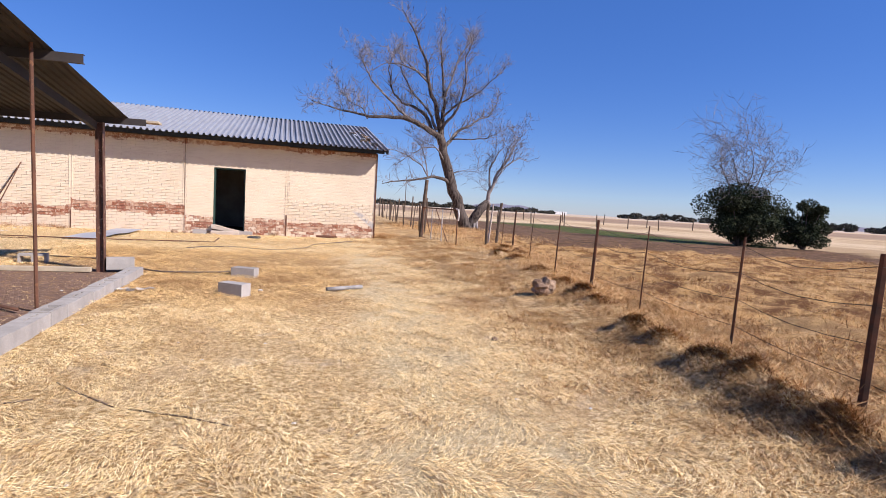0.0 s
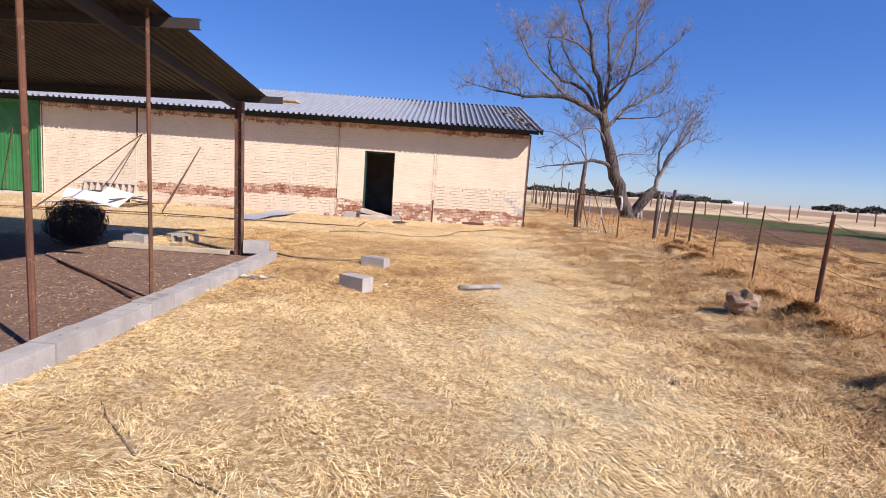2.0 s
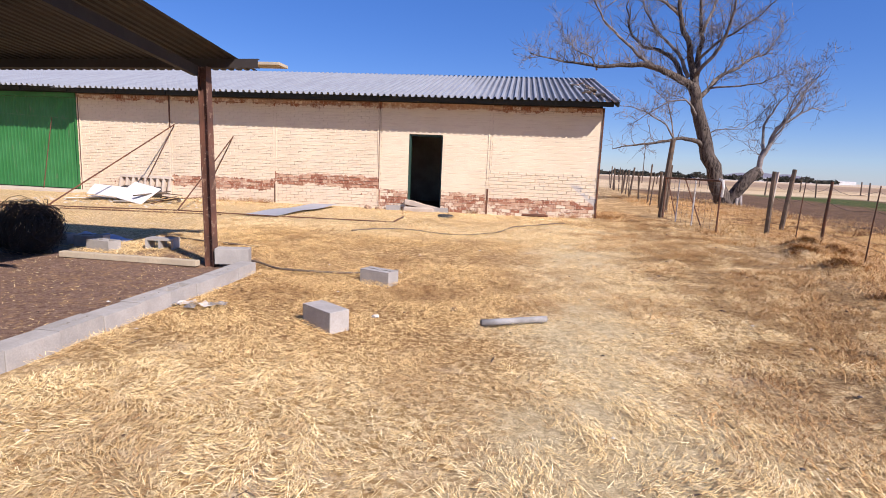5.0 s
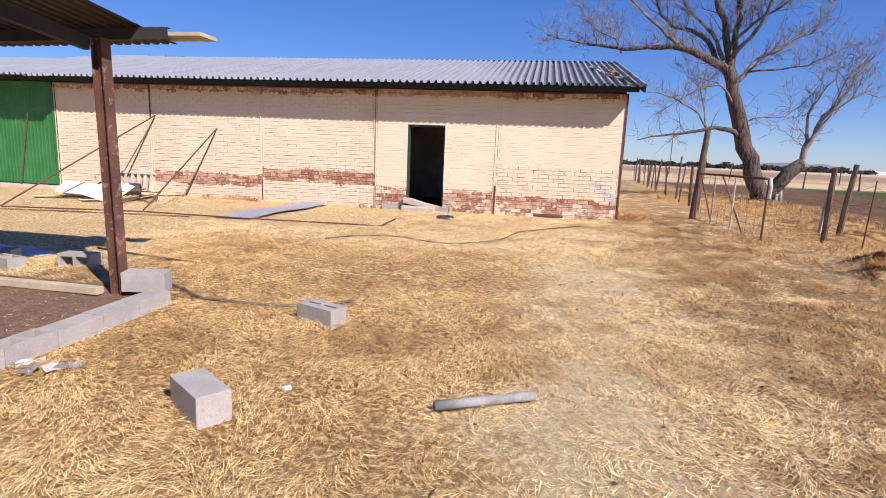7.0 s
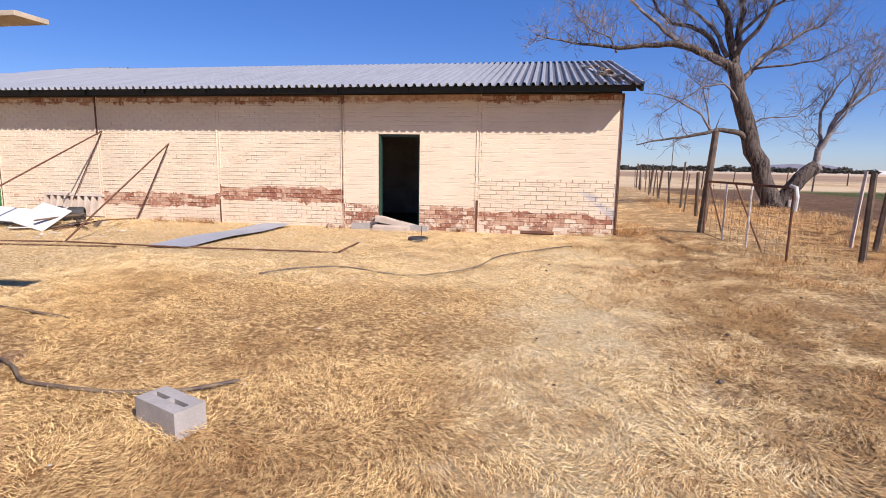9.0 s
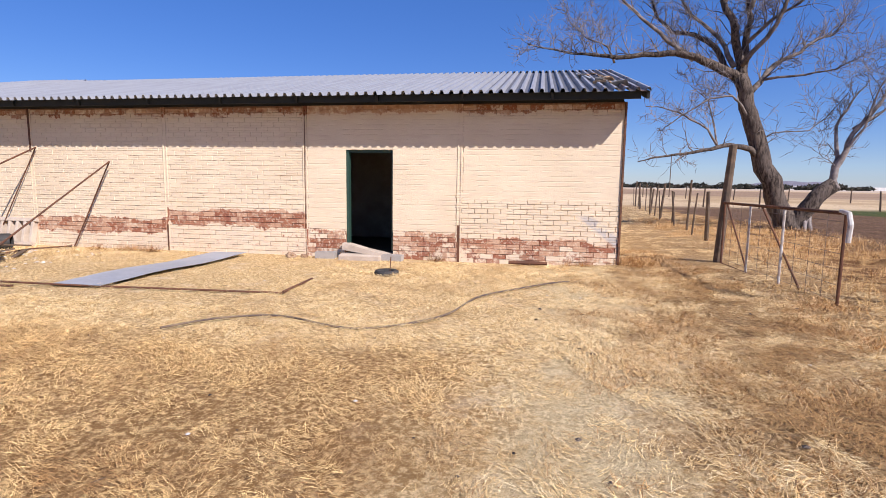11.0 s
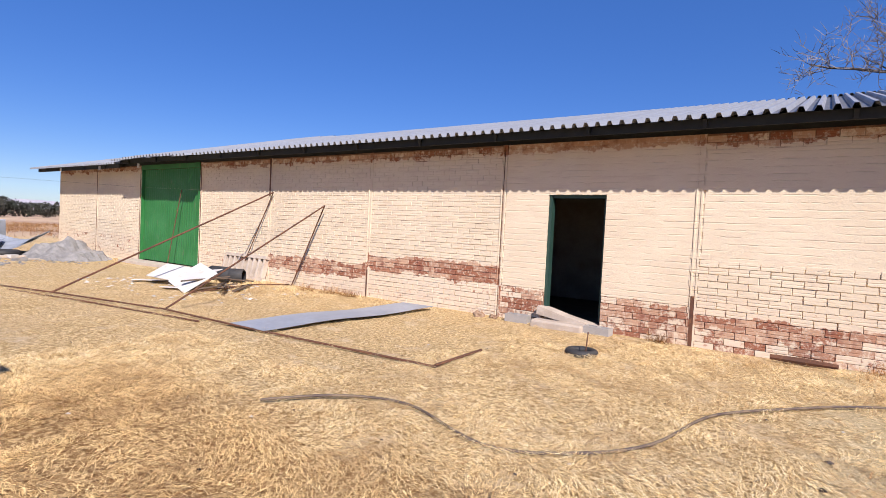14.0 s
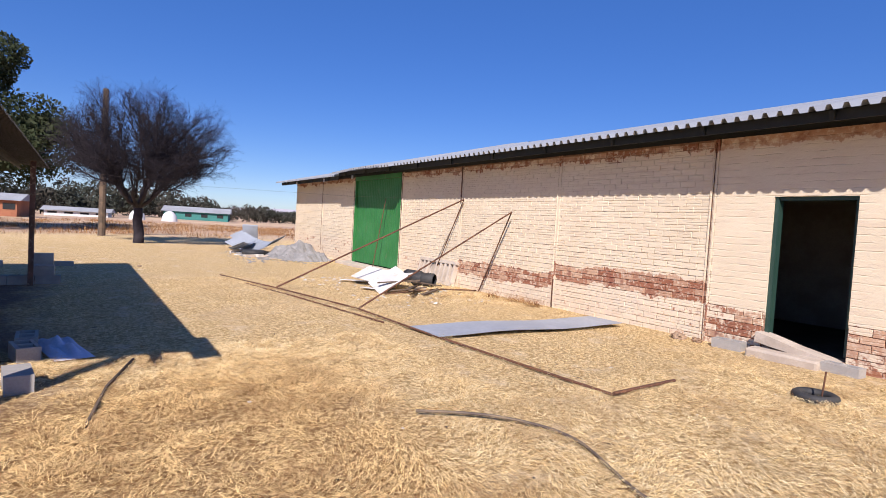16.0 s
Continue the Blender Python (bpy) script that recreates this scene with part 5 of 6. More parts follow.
for x, y, rz in ((-7.1, -0.95, 35), (-7.75, -0.85, 10)):
    drum = base("drum", pose(x, y, gz(x, y) + 0.17, 0, 90, rz), "black plastic drum lying on its side", "drum")
    s = Shape()
    prof = [(0.155, 0.0), (0.165, 0.03), (0.165, 0.2), (0.155, 0.22), (0.165, 0.24), (0.165, 0.5), (0.14, 0.53)]
    for r, z in prof:
        s.v += [(math.cos(a) * r, math.sin(a) * r, z - 0.26) for a in (2 * math.pi * i / 20 for i in range(20))]
    s.f = [(j * 20 + i, j * 20 + (i + 1) % 20, (j + 1) * 20 + (i + 1) % 20, (j + 1) * 20 + i) for j in range(6) for i in range(20)]
    s.f.append(tuple(range(20))[::-1])
    part("drum_body", s, BLACK_RUBBER, drum, smooth=True)

sack = Shape()
n = 14
for j in range(n + 1):
    for i in range(n + 1):
        u, v = i / n - 0.5, j / n - 0.5
        z = max(0.0, 0.2 * (1 - 4 * u * u) * (1 - 4 * v * v)) * (0.6 + noise.noise(Vector((u * 5, v * 5, 2))))
        sack.v.append((u * 1.05, v * 0.34, z * 0.6))
sack.f = [(j * (n + 1) + i, j * (n + 1) + i + 1, (j + 1) * (n + 1) + i + 1, (j + 1) * (n + 1) + i) for j in range(n) for i in range(n)]
ob = part("plastic_sack", sack, BLUE_CLOTH, smooth=True)
ob.matrix_basis = pose(-3.05, -7.8, -0.03, 0, 0, 14)
tagged(ob, "pale blue crumpled plastic sack under the carport", "sack")


def stone(name, x, y, r, seed, material, label, category="stone", flat=0.6):
    bm = bmesh.new()
    bmesh.ops.create_icosphere(bm, subdivisions=3, radius=r)
    for v in bm.verts:
        k = noise.noise(v.co * (2.2 / r) + Vector((seed * 7, 0, 0)))
        v.co *= 1 + 0.4 * k + 0.16 * noise.noise(v.co * (7 / r) + Vector((seed, 3, 0)))
        v.co.z *= flat
    s = Shape().add([tuple(v.co) for v in bm.verts], [tuple(v.index for v in f.verts) for f in bm.faces])
    bm.free()
    ob = part(name, s, material)
    ob.location = (x, y, gz(x, y) + r * flat * 0.5)
    ob.rotation_euler = (0.2, 0.1, seed)
    return tagged(ob, label, category)


stone("rock", 6.0, -11.35, 0.17, 3, STONE, "pale lumpy rock beside the fence", "rock", 0.85).location.z += 0.05
for i, (x, y, r) in enumerate(((-0.98, -0.25, 0.1), (-0.72, -0.2, 0.07), (2.6, -9.9, 0.035), (1.95, -10.35, 0.03), (4.4, -13.4, 0.03), (-11.6, -6.5, 0.05))):
    stone("stone", x, y, r, i + 1, STONE if i != 3 else WHITE_BOARD, "small pale stone lying on the ground")
log = Shape().tube([(3.3, -0.22, 0.06), (3.65, -0.2, 0.055), (4.0, -0.24, 0.06)], [0.035, 0.045, 0.03], 7)
tagged(part("rusty_bar", log, RUST), "short rusty bar lying along the wall", "bar")
rag = base("rag", (0.36, -10.5, -0.09), "torn white and grey feed bag scraps on straw", "rag")
for i in range(5):
    s = Shape()
    for j in range(6):
        for k in range(4):
            s.v.append((j * 0.032 - 0.08, k * 0.032 - 0.05, 0.02 + 0.03 * abs(noise.noise(Vector((j * 0.7, k * 0.9, i * 5.0))))))
    s.f = [(a * 4 + b, a * 4 + b + 4, a * 4 + b + 5, a * 4 + b + 1) for a in range(5) for b in range(3)]
    m = pose(i * 0.1 - 0.25, 0.05 * math.sin(i * 2.1), 0.004 * i, 0, 0, 50 * i)
    s.v = [tuple(m @ Vector(q)) for q in s.v]
    part("scrap", s, WHITE_BOARD if i % 2 else RUBBLE, rag)

# rubble heap and crumpled tin at the far end of the shed
heap = Shape()
n = 26
for j in range(n + 1):
    for i in range(n + 1):
        u, v = i / n * 2 - 1, j / n * 2 - 1
        d = max(0.0, 1 - math.hypot(u, v))
        heap.v.append((u * 1.9, v * 1.1, 0.62 * d ** 0.9 + (0.3 * d ** 0.4 * noise.noise(Vector((u * 3.4, v * 3.4, 0))) + 0.1 * noise.noise(Vector((u * 11, v * 11, 0))) if d > 0 else -0.03)))
heap.f = [(j * (n + 1) + i, j * (n + 1) + i + 1, (j + 1) * (n + 1) + i + 1, (j + 1) * (n + 1) + i) for j in range(n) for i in range(n)]
ob = part("gravel_mound", heap, RUBBLE)
ob.location = (-15.6, -1.2, -0.03)
tagged(ob, "heap of grey building rubble against the shed", "rubble heap")
tin = base("crumpled_tin", (-17.9, -2.1, 0.0), "bent corrugated tin sheets piled on rubble", "metal sheet")
for i, (l, rz, z0, bend) in enumerate(((4.2, 8, 0.2, 0.4), (3.4, 12, 0.08, 0.25), (1.6, -30, 0.12, 0.1))):
    s = ribbed_sheet(0.6, l, 0.1, 0.02, rows=10)
    s.v = [(y - l / 2, x, z + z0 + bend * ((y / l * 2 - 1) ** 2)) for x, y, z in s.v]
    m = pose(0.1 * i, -0.35 * i, 0, 0, 0, rz) @ pose(0, 0, 0, 25, 0, 0)
    s.v = [tuple(m @ Vector(q)) for q in s.v]
    part("tin_sheet", s, GALV, tin)
s = bevelled((-0.3, -0.04, 0), (0.3, 0.04, 0.75), 0.01, 0.004)
m = pose(-2.0, 0.3, 0.35, 25, 0, 70)
s.v = [tuple(m @ Vector(q)) for q in s.v]
part("grey_panel", s, GALV, tin)
for i in range(16):
    x, y = rng.uniform(-17.8, -13.6), rng.uniform(-3.2, -1.8)
    s = bevelled((-rng.uniform(0.06, 0.2), -0.08, 0), (rng.uniform(0.06, 0.2), 0.08, rng.uniform(0.03, 0.1)), 0.008, 0.004, i)
    ob = part("rubble_piece", s, (WHITE_BOARD, RUBBLE, CONCRETE_OLD)[i % 3])
    ob.matrix_basis = pose(x, y, gz(x, y), 0, 0, rng.uniform(0, 180))
    tagged(ob, "broken piece of pale rubble on the ground", "rubble", "rubble pieces")

# ---- distance ----
def far_house(x, y, w, d, h, wall_m, roof_m, label, rz=0.0, windows=4):
    ob = base("house", pose(x, y, 0, 0, 0, rz), label, "house")
    part("wall", Shape().box((-w / 2, -d / 2, -0.2), (w / 2, d / 2, h)), wall_m, ob)
    s = Shape()
    s.v = [(-w / 2 - 0.4, -d / 2 - 0.4, h), (w / 2 + 0.4, -d / 2 - 0.4, h), (w / 2 + 0.4, d / 2 + 0.4, h), (-w / 2 - 0.4, d / 2 + 0.4, h), (-w / 2 - 0.4, 0, h + d * 0.18), (w / 2 + 0.4, 0, h + d * 0.18)]
    s.f = [(0, 1, 5, 4), (2, 3, 4, 5), (0, 4, 3), (1, 2, 5), (3, 2, 1, 0)]
    part("roof", s, roof_m, ob)
    for i in range(windows):
        for side in (-1, 1):
            cx = -w / 2 + (i + 0.5) * w / windows
            y0 = side * (d / 2 + 0.02)
            part("window", Shape().box((cx - 0.5, min(y0, y0 - side * 0.015), h * 0.4), (cx + 0.5, max(y0, y0 - side * 0.015), h * 0.8)), DARK_WINDOW, ob)
    return ob


far_house(-98, 8.5, 10, 5, 1.35, TEAL_PAINT, GREY_ROOF_FAR, "long low teal painted building across the field", 75)
far_house(-66, -15.5, 5, 4, 1.5, RED_BRICK_FAR, GREY_ROOF_FAR, "small red brick house beyond the yard", 80)
far_house(-82, -8.5, 7, 3, 0.6, WHITE_FAR, GREY_ROOF_FAR, "low pale outbuilding in the field", 80)
for i, (x, y) in enumerate(((-74, 1.3), (-75, -2.3))):
    s = Shape()
    for j in range(7):
        a = j / 6 * math.pi / 2
        s.v += [(math.cos(t) * 0.95 * math.cos(a), math.sin(t) * 0.95 * math.cos(a), 1.35 * math.sin(a)) for t in (2 * math.pi * k / 16 for k in range(16))]
    s.f = [(j * 16 + k, j * 16 + (k + 1) % 16, (j + 1) * 16 + (k + 1) % 16, (j + 1) * 16 + k) for j in range(6) for k in range(16)]
    ob = part("storage_dome", s, WHITE_FAR, smooth=True)
    ob.location = (x, y, 0)
    tagged(ob, "small pale dome shaped store beyond the tree", "dome", "pale domes")


def pole(x, y, h, label, cross=True, r=0.12):
    ob = base("utility_pole", (x, y, 0), label, "pole")
    part("shaft", Shape().tube([(0, 0, -0.3), (0, 0, h)], [r, r * 0.7], 8), WOOD_GREY, ob)
    if cross:
        part("crossarm", Shape().box((-1.0, -0.06, h - 0.7), (1.0, 0.06, h - 0.55)), WOOD_GREY, ob)


pole(86, 64, 7.5, "far wooden utility pole in the field")
pole(19.6, 60, 5.4, "thin far pole behind the fence", False, 0.06)
pole(-27.8, -7.0, 7.2, "dark upright pole behind the bare tree", False, 0.17)


def woods(pts, h, w, seed, label, material=None, per=34, leaf=0.9):
    nrng = np.random.default_rng(seed)
    s = Shape()
    for x, y, k in pts:
        c = np.array([x, y, h * k * 0.5])
        m = per * 6
        d = nrng.normal(size=(m, 3))
        d /= np.linalg.norm(d, axis=1)[:, None]
        ctr = c + d * np.array([w, w, h * k * 0.5]) * (0.5 + 0.5 * nrng.random(m))[:, None]
        ctr[:, 2] = np.maximum(ctr[:, 2], 0.2)
        u, v = nrng.normal(size=(m, 3)) * leaf, nrng.normal(size=(m, 3)) * leaf
        q = np.stack([ctr - u, ctr + v * 0.5, ctr + u, ctr - v * 0.5], axis=1).reshape(-1, 3)
        s.add([tuple(p) for p in q.tolist()], [(4 * i, 4 * i + 1, 4 * i + 2, 4 * i + 3) for i in range(m)])
    ob = part("far_woods", s, material or FAR_WOODS)
    tagged(ob, label, "woods", kind="stuff")


rng = random.Random(31)
woods([(310 + i * 6, 420 - i * 11 + rng.uniform(-4, 4), rng.uniform(0.6, 1.2)) for i in range(26)], 6, 7, 1, "dark tree belt on the horizon", leaf=0.7, per=70)
woods([(60 + i * 9, 520 + rng.uniform(-10, 10), rng.uniform(0.5, 1.0)) for i in range(26)], 6, 7, 2, "dark tree belt on the horizon", leaf=0.8, per=50)
woods([(620 + i * 12, 260 - i * 22, rng.uniform(0.4, 1.0)) for i in range(20)], 7, 12, 3, "dark tree belt on the horizon", leaf=1.0, per=50)
woods([(-104 + rng.uniform(-3, 3), 14 + i * 2.0, rng.uniform(0.6, 1.0)) for i in range(9)], 3.6, 1.7, 4, "dark bushes behind the field", leaf=0.16, per=90)
woods([(-106 + rng.uniform(-4, 4), -2 + i * 2.0, rng.uniform(0.65, 1.1)) for i in range(8)], 5.5, 2.2, 5, "dark trees behind the teal building", leaf=0.2, per=90)
woods([(-84 + rng.uniform(-5, 5), -26 + i * 2.3, rng.uniform(0.6, 1.1)) for i in range(10)], 4.5, 2.0, 6, "dark trees behind the small houses", leaf=0.2, per=90)
woods([(-170 + rng.uniform(-8, 8), -40 + i * 8, rng.uniform(0.5, 1.0)) for i in range(18)], 5, 5, 7, "low dark trees far behind", leaf=0.4, per=40)

woods([(-112 + rng.uniform(-5, 5), -22 + i * 2.2, rng.uniform(0.6, 1.1)) for i in range(13)], 6.5, 2.6, 8, "dark trees behind the low buildings", leaf=0.22, per=90)

hills = Shape()
for cx, cy, w, h in ((980, 2300, 180, 38), (2300, 1700, 500, 25), (-2400, 700, 400, 45)):
    cols = 24
    b = len(hills.v)
    for i in range(cols + 1):
        t = i / cols * 2 - 1
        z = h * (1 - t * t) ** 0.8 * (0.8 + 0.25 * noise.noise(Vector((t * 3, cx, 0))))
        px, py = (cx + t * w, cy - t * w * 0.5) if cx > 0 else (cx + t * w * 0.3, cy + t * w)
        hills.v += [(px, py, -1), (px, py, z), (px * 1.1, py * 1.1, -1)]
    for i in range(cols):
        a = b + 3 * i
        hills.f += [(a, a + 3, a + 4, a + 1), (a + 1, a + 4, a + 5, a + 2)]
tagged(part("backdrop", hills, FAR_HILL), "faint low hills on the horizon", "hills", kind="structure")
strip = Shape().box((180, 560, 0), (330, 575, 3.5)).box((100, 600, 0), (160, 610, 3.0))
tagged(part("far_sheds", strip, WHITE_FAR), "long low white farm sheds on the horizon", "sheds", kind="structure")


# ---- straw, tufts and field grass ----
def blades(name, xs, ys, zs, length, width, tilt, seed, material, label, heading=None):
    """Thin blades: one four-cornered leaf each, joined in one mesh."""
    nrng = np.random.default_rng(seed)
    n = len(xs)
    a = nrng.uniform(0, 2 * math.pi, n)
    if heading is not None:
        a = heading + nrng.normal(0, 0.55, n)
    t = tilt * nrng.uniform(0.2, 1.0, n)
    ln = length * nrng.uniform(0.45, 1.2, n)
    d = np.stack([np.cos(a) * np.cos(t), np.sin(a) * np.cos(t), np.sin(t)], axis=1) * ln[:, None]
    side = np.stack([-np.sin(a), np.cos(a), nrng.uniform(-0.5, 0.5, n)], axis=1) * (width * nrng.uniform(0.6, 1.3, n))[:, None]
    o = np.stack([xs, ys, zs], axis=1)
    quad = np.stack([o - side * 0.5, o + side * 0.5, o + d + side * 0.3, o + d - side * 0.3], axis=1).reshape(-1, 3)
    me = bpy.data.meshes.new(name)
    me.vertices.add(4 * n)
    me.vertices.foreach_set("co", quad.ravel())
    me.loops.add(4 * n)
    me.loops.foreach_set("vertex_index", np.arange(4 * n))
    me.polygons.add(n)
    me.polygons.foreach_set("loop_start", np.arange(0, 4 * n, 4))
    me.materials.append(material)
    me.update(calc_edges=True)
    me.validate()
    return tagged(new(name, me), label, "grass", kind="stuff")


nrng = np.random.default_rng(77)
N = 900000
xs = nrng.uniform(0.15, 6.6, N)
ys = -17.0 + 16.7 * nrng.random(N) ** 1.05
for count, x0, x1, y0, y1 in ((120000, -9, 0.15, -8.0, -0.3), (150000, -2.6, 0.15, -8.7, -4.5)):
    xs = np.concatenate([xs, nrng.uniform(x0, x1, count)])
    ys = np.concatenate([ys, nrng.uniform(y0, y1, count)])


def wave_field(xs, ys, seed, waves=9, low=1.0, high=5.0):
    """Smooth random swells over the yard, about -1 to 1."""
    r = np.random.default_rng(seed)
    total = np.zeros(len(xs))
    for _ in range(waves):
        k, a, ph = r.uniform(low, high), r.uniform(0, 2 * math.pi), r.uniform(0, 2 * math.pi)
        total += np.sin(k * (xs * math.cos(a) + ys * math.sin(a)) + ph + 0.8 * np.sin(k * 0.6 * xs + a))
    return total / math.sqrt(waves)


patch = 0.5 * wave_field(xs, ys, 1, 10, 1.0, 4.0) + 0.5 * wave_field(xs, ys, 2, 14, 6.0, 18.0)
keep = nrng.random(len(xs)) < np.clip(0.55 + 0.6 * patch, 0.06, 1.0)
xs, ys = xs[keep], ys[keep]
heading = 2.4 * wave_field(xs, ys, 3, 9, 1.5, 6.0) + math.pi * (nrng.random(len(xs)) < 0.5)
zs = np.array([gz(x, y) for x, y in zip(xs.tolist(), ys.tolist())]) + nrng.uniform(0.0, 0.034, len(xs)) * np.clip(0.8 + 0.8 * patch[keep], 0.1, 2)
blades("straw", xs, ys, zs, 0.06, 0.0028, 0.45, 5, STRAW, "loose pale straw strewn over the yard", heading)


xs, ys = nrng.uniform(-7, -0.1, 9000), nrng.uniform(-15, -8.6, 9000)
zs = np.array([gz(x, y) for x, y in zip(xs.tolist(), ys.tolist())]) + 0.004
blades("litter", xs, ys, zs, 0.04, 0.004, 0.35, 15, STRAW, "chips and straw litter on the carport soil")


def tufts(name, centres, per, spread, length, width, seed, material, label, tilt=1.3):
    nrng = np.random.default_rng(seed)
    c = np.array(centres)
    k = len(c)
    sx = nrng.normal(size=(k, per)) * spread
    sy = nrng.normal(size=(k, per)) * spread
    xs, ys = (c[:, :1] + sx).ravel(), (c[:, 1:2] + sy).ravel()
    zs = np.array([gz(x, y) for x, y in zip(xs.tolist(), ys.tolist())])
    blades(name, xs, ys, zs, length, width, tilt, seed + 1, material, label)


rng = random.Random(41)
line = []
for i in range(640):
    y = rng.uniform(-19, -3.5)
    line.append((fence_x(y) + rng.gauss(0.2, 0.4), y))
tufts("dry_grass", line, 90, 0.15, 0.13, 0.004, 51, TUFT, "dry orange grass tufts along the fence", 0.7)
humps = [(hx + 0.05 + rng.gauss(0, hr * 0.4), hy + rng.gauss(0, hr * 0.4)) for hx, hy, hr, hh in HUMPS for _ in range(int(50 * hh))]
tufts("dead_grass", humps, 260, 0.06, 0.075, 0.0045, 61, TUFT_DARK, "dark dead grass clumps at the fence foot", 0.8)
tufts("dry_grass", [(x + 0.12, y) for x, y in humps[::3]], 130, 0.1, 0.15, 0.0045, 62, TUFT, "rusty orange grass mounds at the fence foot", 0.9)


def in_field(x, y):
    return y < -1.8 - 0.3 * (x - 9)


def heathy(x, y, least):
    return noise.noise(Vector((x * 0.9, y * 0.9, 11))) + 0.5 * noise.noise(Vector((x * 2.3, y * 2.3, 12))) > least


field = [q for q in ((rng.uniform(6.8, 22), rng.uniform(-24, 1)) for _ in range(3800)) if in_field(*q) and heathy(*q, -0.1)]
tufts("field_grass", field, 60, 0.2, 0.1, 0.0045, 71, FIELD_GRASS, "dry orange grass in the field", 0.9)
field = [q for q in ((rng.uniform(7, 24), rng.uniform(-24, 1)) for _ in range(1500)) if in_field(*q) and not heathy(*q, -0.12)]
tufts("field_grass", field, 90, 0.14, 0.12, 0.005, 76, TUFT_DARK, "dark dead weeds in the field", 0.9)
yard = [q for q in ((rng.uniform(4.2, 7.2), rng.uniform(-18, 2)) for _ in range(6000)) if noise.noise(Vector((q[0] * 1.1, q[1] * 0.8, 4))) + 0.5 * noise.noise(Vector((q[0] * 3, q[1] * 3, 2))) > 0.12]
tufts("yard_grass", yard, 26, 0.08, 0.075, 0.0035, 81, TUFT, "low dry tufts beside the trodden track", 0.8)
tufts("yard_grass", [(x + 0.05, y) for x, y in yard[::4] if x > 4.9], 24, 0.07, 0.06, 0.0035, 83, TUFT_DARK, "low dead brown tufts beside the trodden track", 0.8)
behind = [(rng.uniform(7.4, 12.0), rng.uniform(-1.5, 12)) for _ in range(300)] + [(rng.gauss(5.6, 0.15), rng.gauss(0.1, 0.25)) for _ in range(16)]
tufts("dry_grass", behind, 60, 0.2, 0.15, 0.0045, 91, TUFT, "tall dry grass round the bare tree")
left = [(rng.uniform(-60, -28), rng.uniform(-30, 14)) for _ in range(500)]
tufts("tall_grass", left, 60, 0.6, 0.3, 0.016, 95, TUFT_DARK, "dry reddish brown grass beyond the yard")

# droppings, twigs and pale scraps scattered over the yard


def scatter(name, count, x0, x1, y0, y1, size, material, label, seed, thin=1.0):
    rng = random.Random(seed)
    s = Shape()
    for _ in range(count):
        x, y = rng.uniform(x0, x1), rng.uniform(y0, y1)
        r, a = size * rng.uniform(0.5, 1.5), rng.uniform(0, 6.28)
        z = gz(x, y) + 0.012
        c, d = math.cos(a), math.sin(a)
        ring = [(math.cos(k * 1.2566) * r * rng.uniform(0.7, 1.2), math.sin(k * 1.2566) * r * thin * rng.uniform(0.7, 1.2)) for k in range(5)]
        s.add([(x + u * c - v * d, y + u * d + v * c, z) for u, v in ring] + [(x, y, z + r * 0.5 * thin)], [(k, (k + 1) % 5, 5) for k in range(5)])
    tagged(part(name, s, material), label, "litter", kind="stuff")


scatter("dropping", 120, -1, 6.5, -17, -1.5, 0.011, BARK, "small dark droppings on the straw", 1)
scatter("dark_clod", 60, 3.8, 6.8, -16, 1.5, 0.022, BARK, "dark clods in the dry tufts", 2)
scatter("pale_chip", 60, -1, 6.5, -17, -1, 0.014, WHITE_BOARD, "small pale chips on the straw", 3)
scatter("twig", 160, -3, 6.5, -17, -0.8, 0.05, WOOD_GREY, "thin broken twigs on the straw", 4, 0.09)
scatter("rubble_chip", 120, -9.5, -4.5, -3.4, -0.8, 0.05, WHITE_BOARD, "pale broken chips round the boards", 5, 0.6)
scatter("stone_chip", 160, -18, -13, -3.6, -1.2, 0.06, RUBBLE, "grey stone chips round the rubble", 6, 0.7)
heaped = [(rng.gauss(-6.2, 1.1), rng.gauss(-0.9, 0.5)) for _ in range(60)]
tufts("straw_heap", heaped, 60, 0.2, 0.12, 0.004, 97, STRAW, "loose straw heaped near the wall", 0.7)
weeds = [(-4.7, -0.3), (-4.3, -0.25), (-4.0, -0.35), (-5.2, -0.35), (5.5, -0.2), (5.6, 0.1), (5.45, 0.3), (4.6, -0.15), (1.9, -0.12)]
tufts("wall_weeds", [(x + rng.gauss(0, 0.1), y) for x, y in weeds for _ in range(3)], 60, 0.08, 0.18, 0.004, 99, TUFT_DARK, "dry weeds at the wall foot", 1.1)

# ---- bricks, nearest ones singly ----
def brick_cells():
    rows = int(WALL_TOP / COURSE) + 1
    for r in range(rows):
        z = -0.02 + r * COURSE
        if z + COURSE > WALL_TOP:
            break
        off = 0 if r % 2 else BRICK_L / 2
        x = LEFT_X - off
        while x < RIGHT_X - 0.02:
            x0, x1 = max(x, LEFT_X), min(x + BRICK_L, RIGHT_X)
            x += BRICK_L
            mid_x, mid_z = (x0 + x1) / 2, z + COURSE / 2
            if x1 - x0 < 0.05 or in_smooth(mid_x, mid_z):
                continue
            for a, b in ((GATE_X0, GATE_X1),) + (((DOOR_X0, DOOR_X1),) if DOOR_Z0 - 0.03 < mid_z < DOOR_Z1 else ()):
                if x0 < b and x1 > a:
                    if x0 < a - 0.05:
                        x1 = min(x1, a)
                    elif x1 > b + 0.05:
                        x0 = max(x0, b)
                    else:
                        x0 = x1
            if x1 - x0 > 0.05:
                yield x0, x1, z


rng = random.Random(99)
singles, rest = [], Shape()
kinds = {}


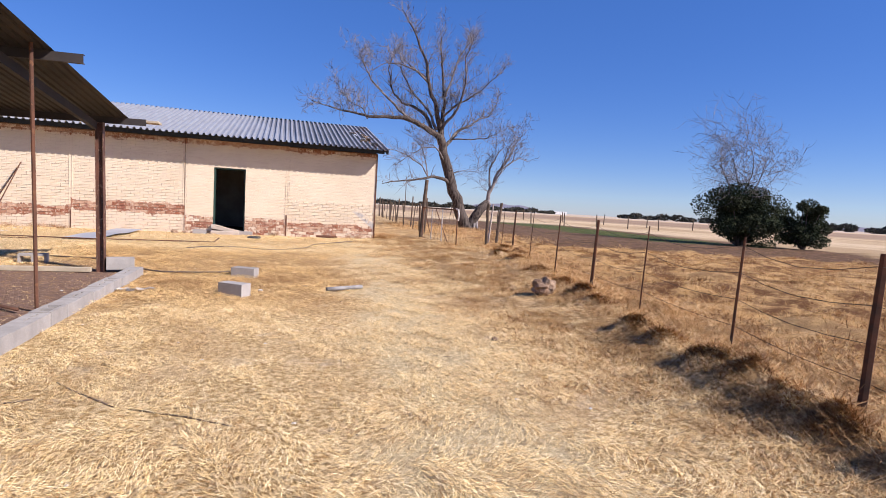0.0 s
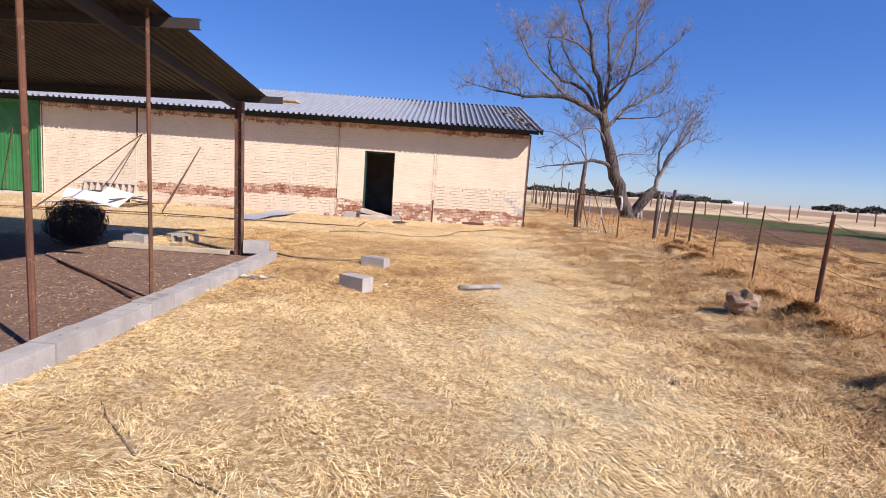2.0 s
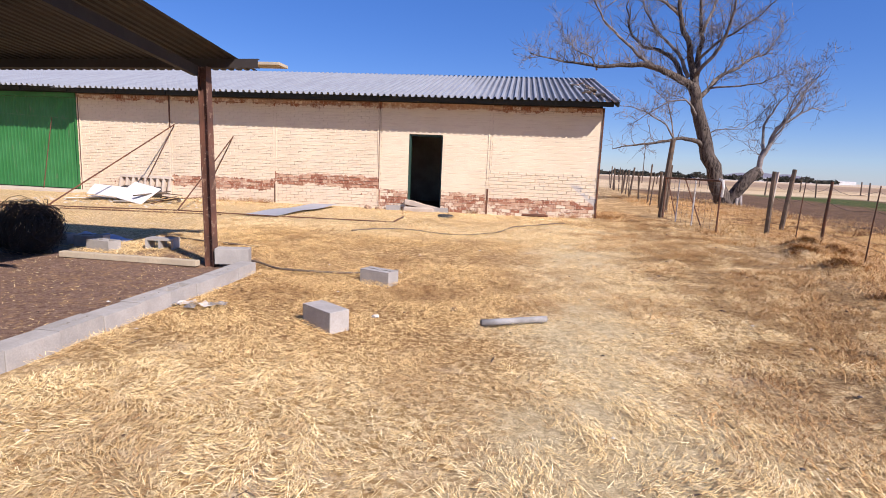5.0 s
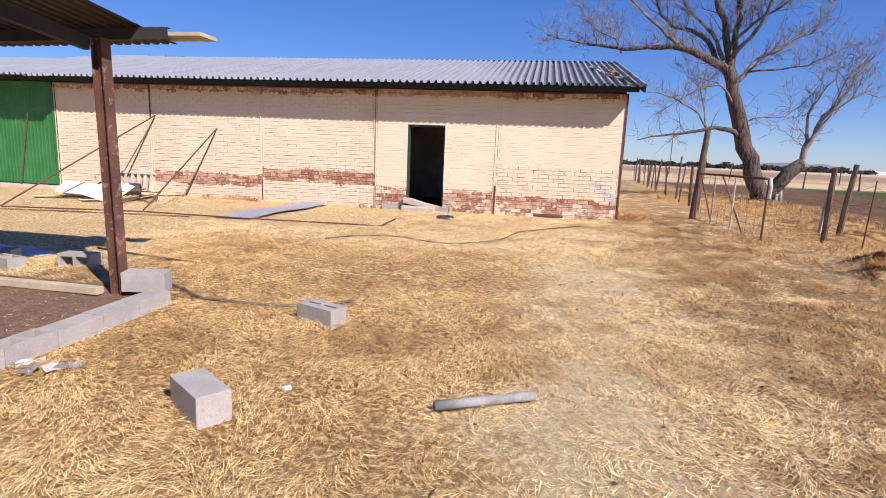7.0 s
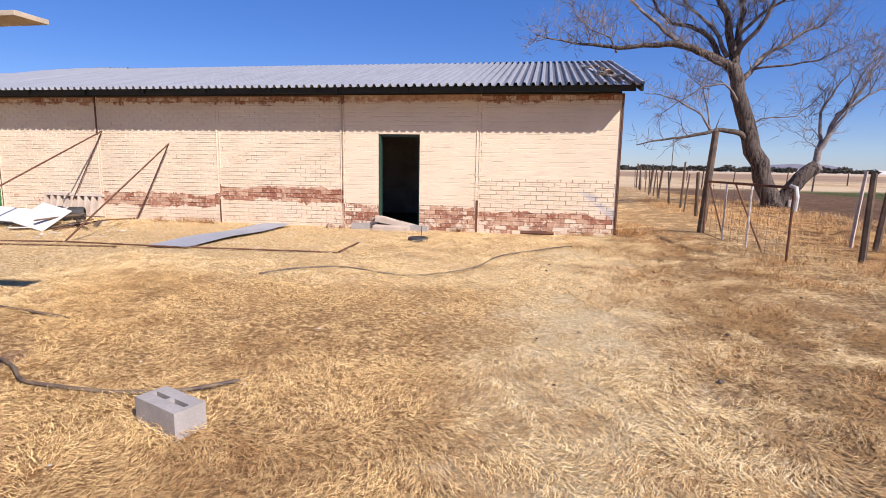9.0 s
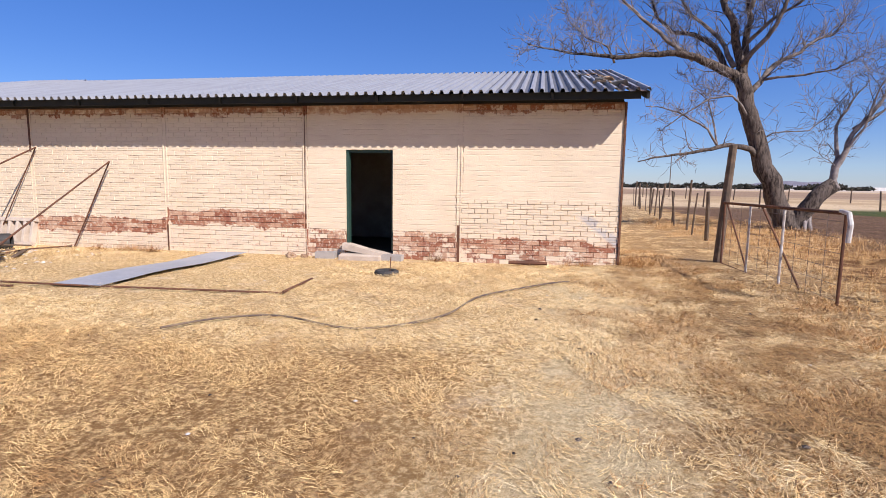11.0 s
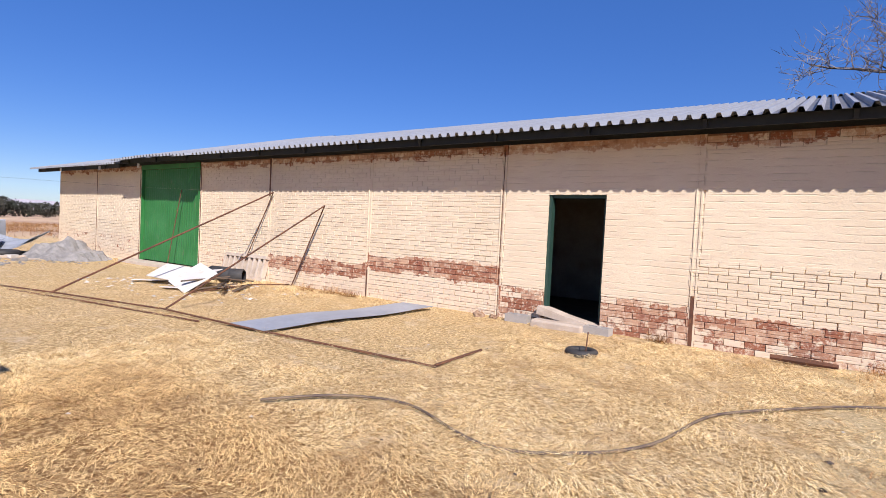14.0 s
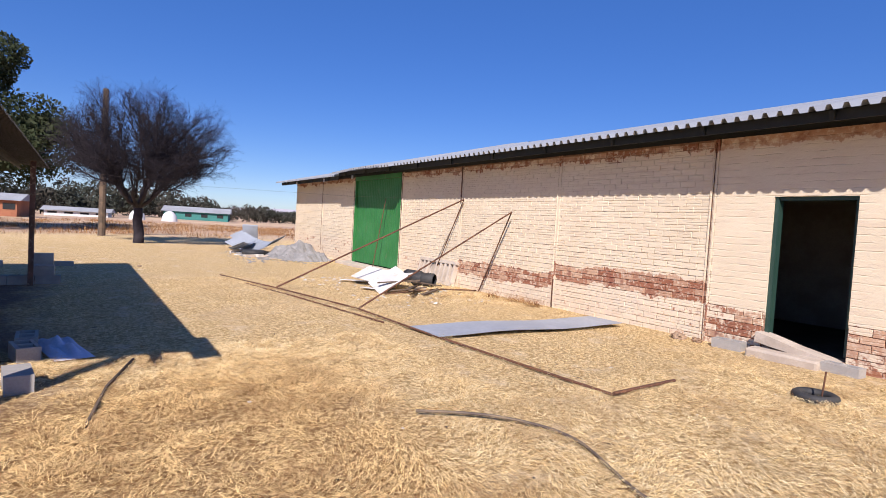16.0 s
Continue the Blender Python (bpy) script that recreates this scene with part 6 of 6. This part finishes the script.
def brick_shape(l, h, seed, face=-0.006):
    """Face towards -y, a little uneven, edges worn."""
    rng2 = random.Random(seed)
    w = 0.0045
    def j():
        return rng2.uniform(-0.0045, 0.0045)
    s = Shape()
    outer = [(0, 0), (l, 0), (l, h), (0, h)]
    s.v = [(x + j(), FACE + 0.001, z + j()) for x, z in outer]
    s.v += [(x + j() * 0.5 + (w if x == 0 else -w), face + j() * 0.6, z + j() * 0.5 + (w if z == 0 else -w)) for x, z in outer]
    s.f = [(4, 5, 6, 7), (0, 1, 5, 4), (1, 2, 6, 5), (2, 3, 7, 6), (3, 0, 4, 7)]
    return s


for x0, x1, z in brick_cells():
    l, h = x1 - x0 - rng.uniform(0.001, 0.011), COURSE - rng.uniform(0.001, 0.01)
    if x0 > -0.8 and z < 0.95 and len(singles) < 300:
        key = (round(l * 2, 2) / 2, rng.randrange(7))
        if key not in kinds:
            kinds[key] = brick_shape(key[0], h, hash(key[0] * 1000 + key[1]) % 999).mesh("brick", WALL_BRICK)
        singles.append((kinds[key], x0 + 0.004, z + 0.004, rng.uniform(-0.003, 0.003)))
    else:
        s = brick_shape(l, h, rng.random(), -0.006 if z < 1.25 else 0.001)
        rest.add([(a + x0 + 0.004, b, c + z + 0.004) for a, b, c in s.v], s.f)
tagged(part("bricks", rest, WALL_BRICK, front), kind="stuff")
for me, x, z, dy in singles:
    ob = new("brick", me)
    ob.parent = front
    ob.location = (x, dy, z)

# green corrugated door
gate_door = base("door_2", (0, 0, 0), "tall green corrugated steel sliding door", "door", kind="structure")
for x0, x1 in ((GATE_X0 + 0.06, -11.76), (-11.75, GATE_X1 - 0.06)):
    s = ribbed_sheet(x1 - x0, 2.72, 0.12, 0.006)
    s.v = [(x0 + x, 0.06 - z, 0.1 + y) for x, y, z in s.v]
    part("door_leaf", s, GREEN, gate_door)
for x in (GATE_X0, GATE_X1 - 0.055):
    part("door_post", Shape().box((x, -0.02, -0.05), (x + 0.055, 0.1, GATE_Z1)), GREEN, gate_door)
part("track_cover", Shape().box((GATE_X0, -0.03, GATE_Z1 - 0.04), (GATE_X1, 0.02, WALL_TOP)), GREEN, gate_door)
part("door_sill", bevelled((GATE_X0 - 0.3, -0.5, -0.05), (GATE_X1 + 0.2, 0.0, 0.08), 0.01), CONCRETE_OLD, gate_door, "pale concrete sill")
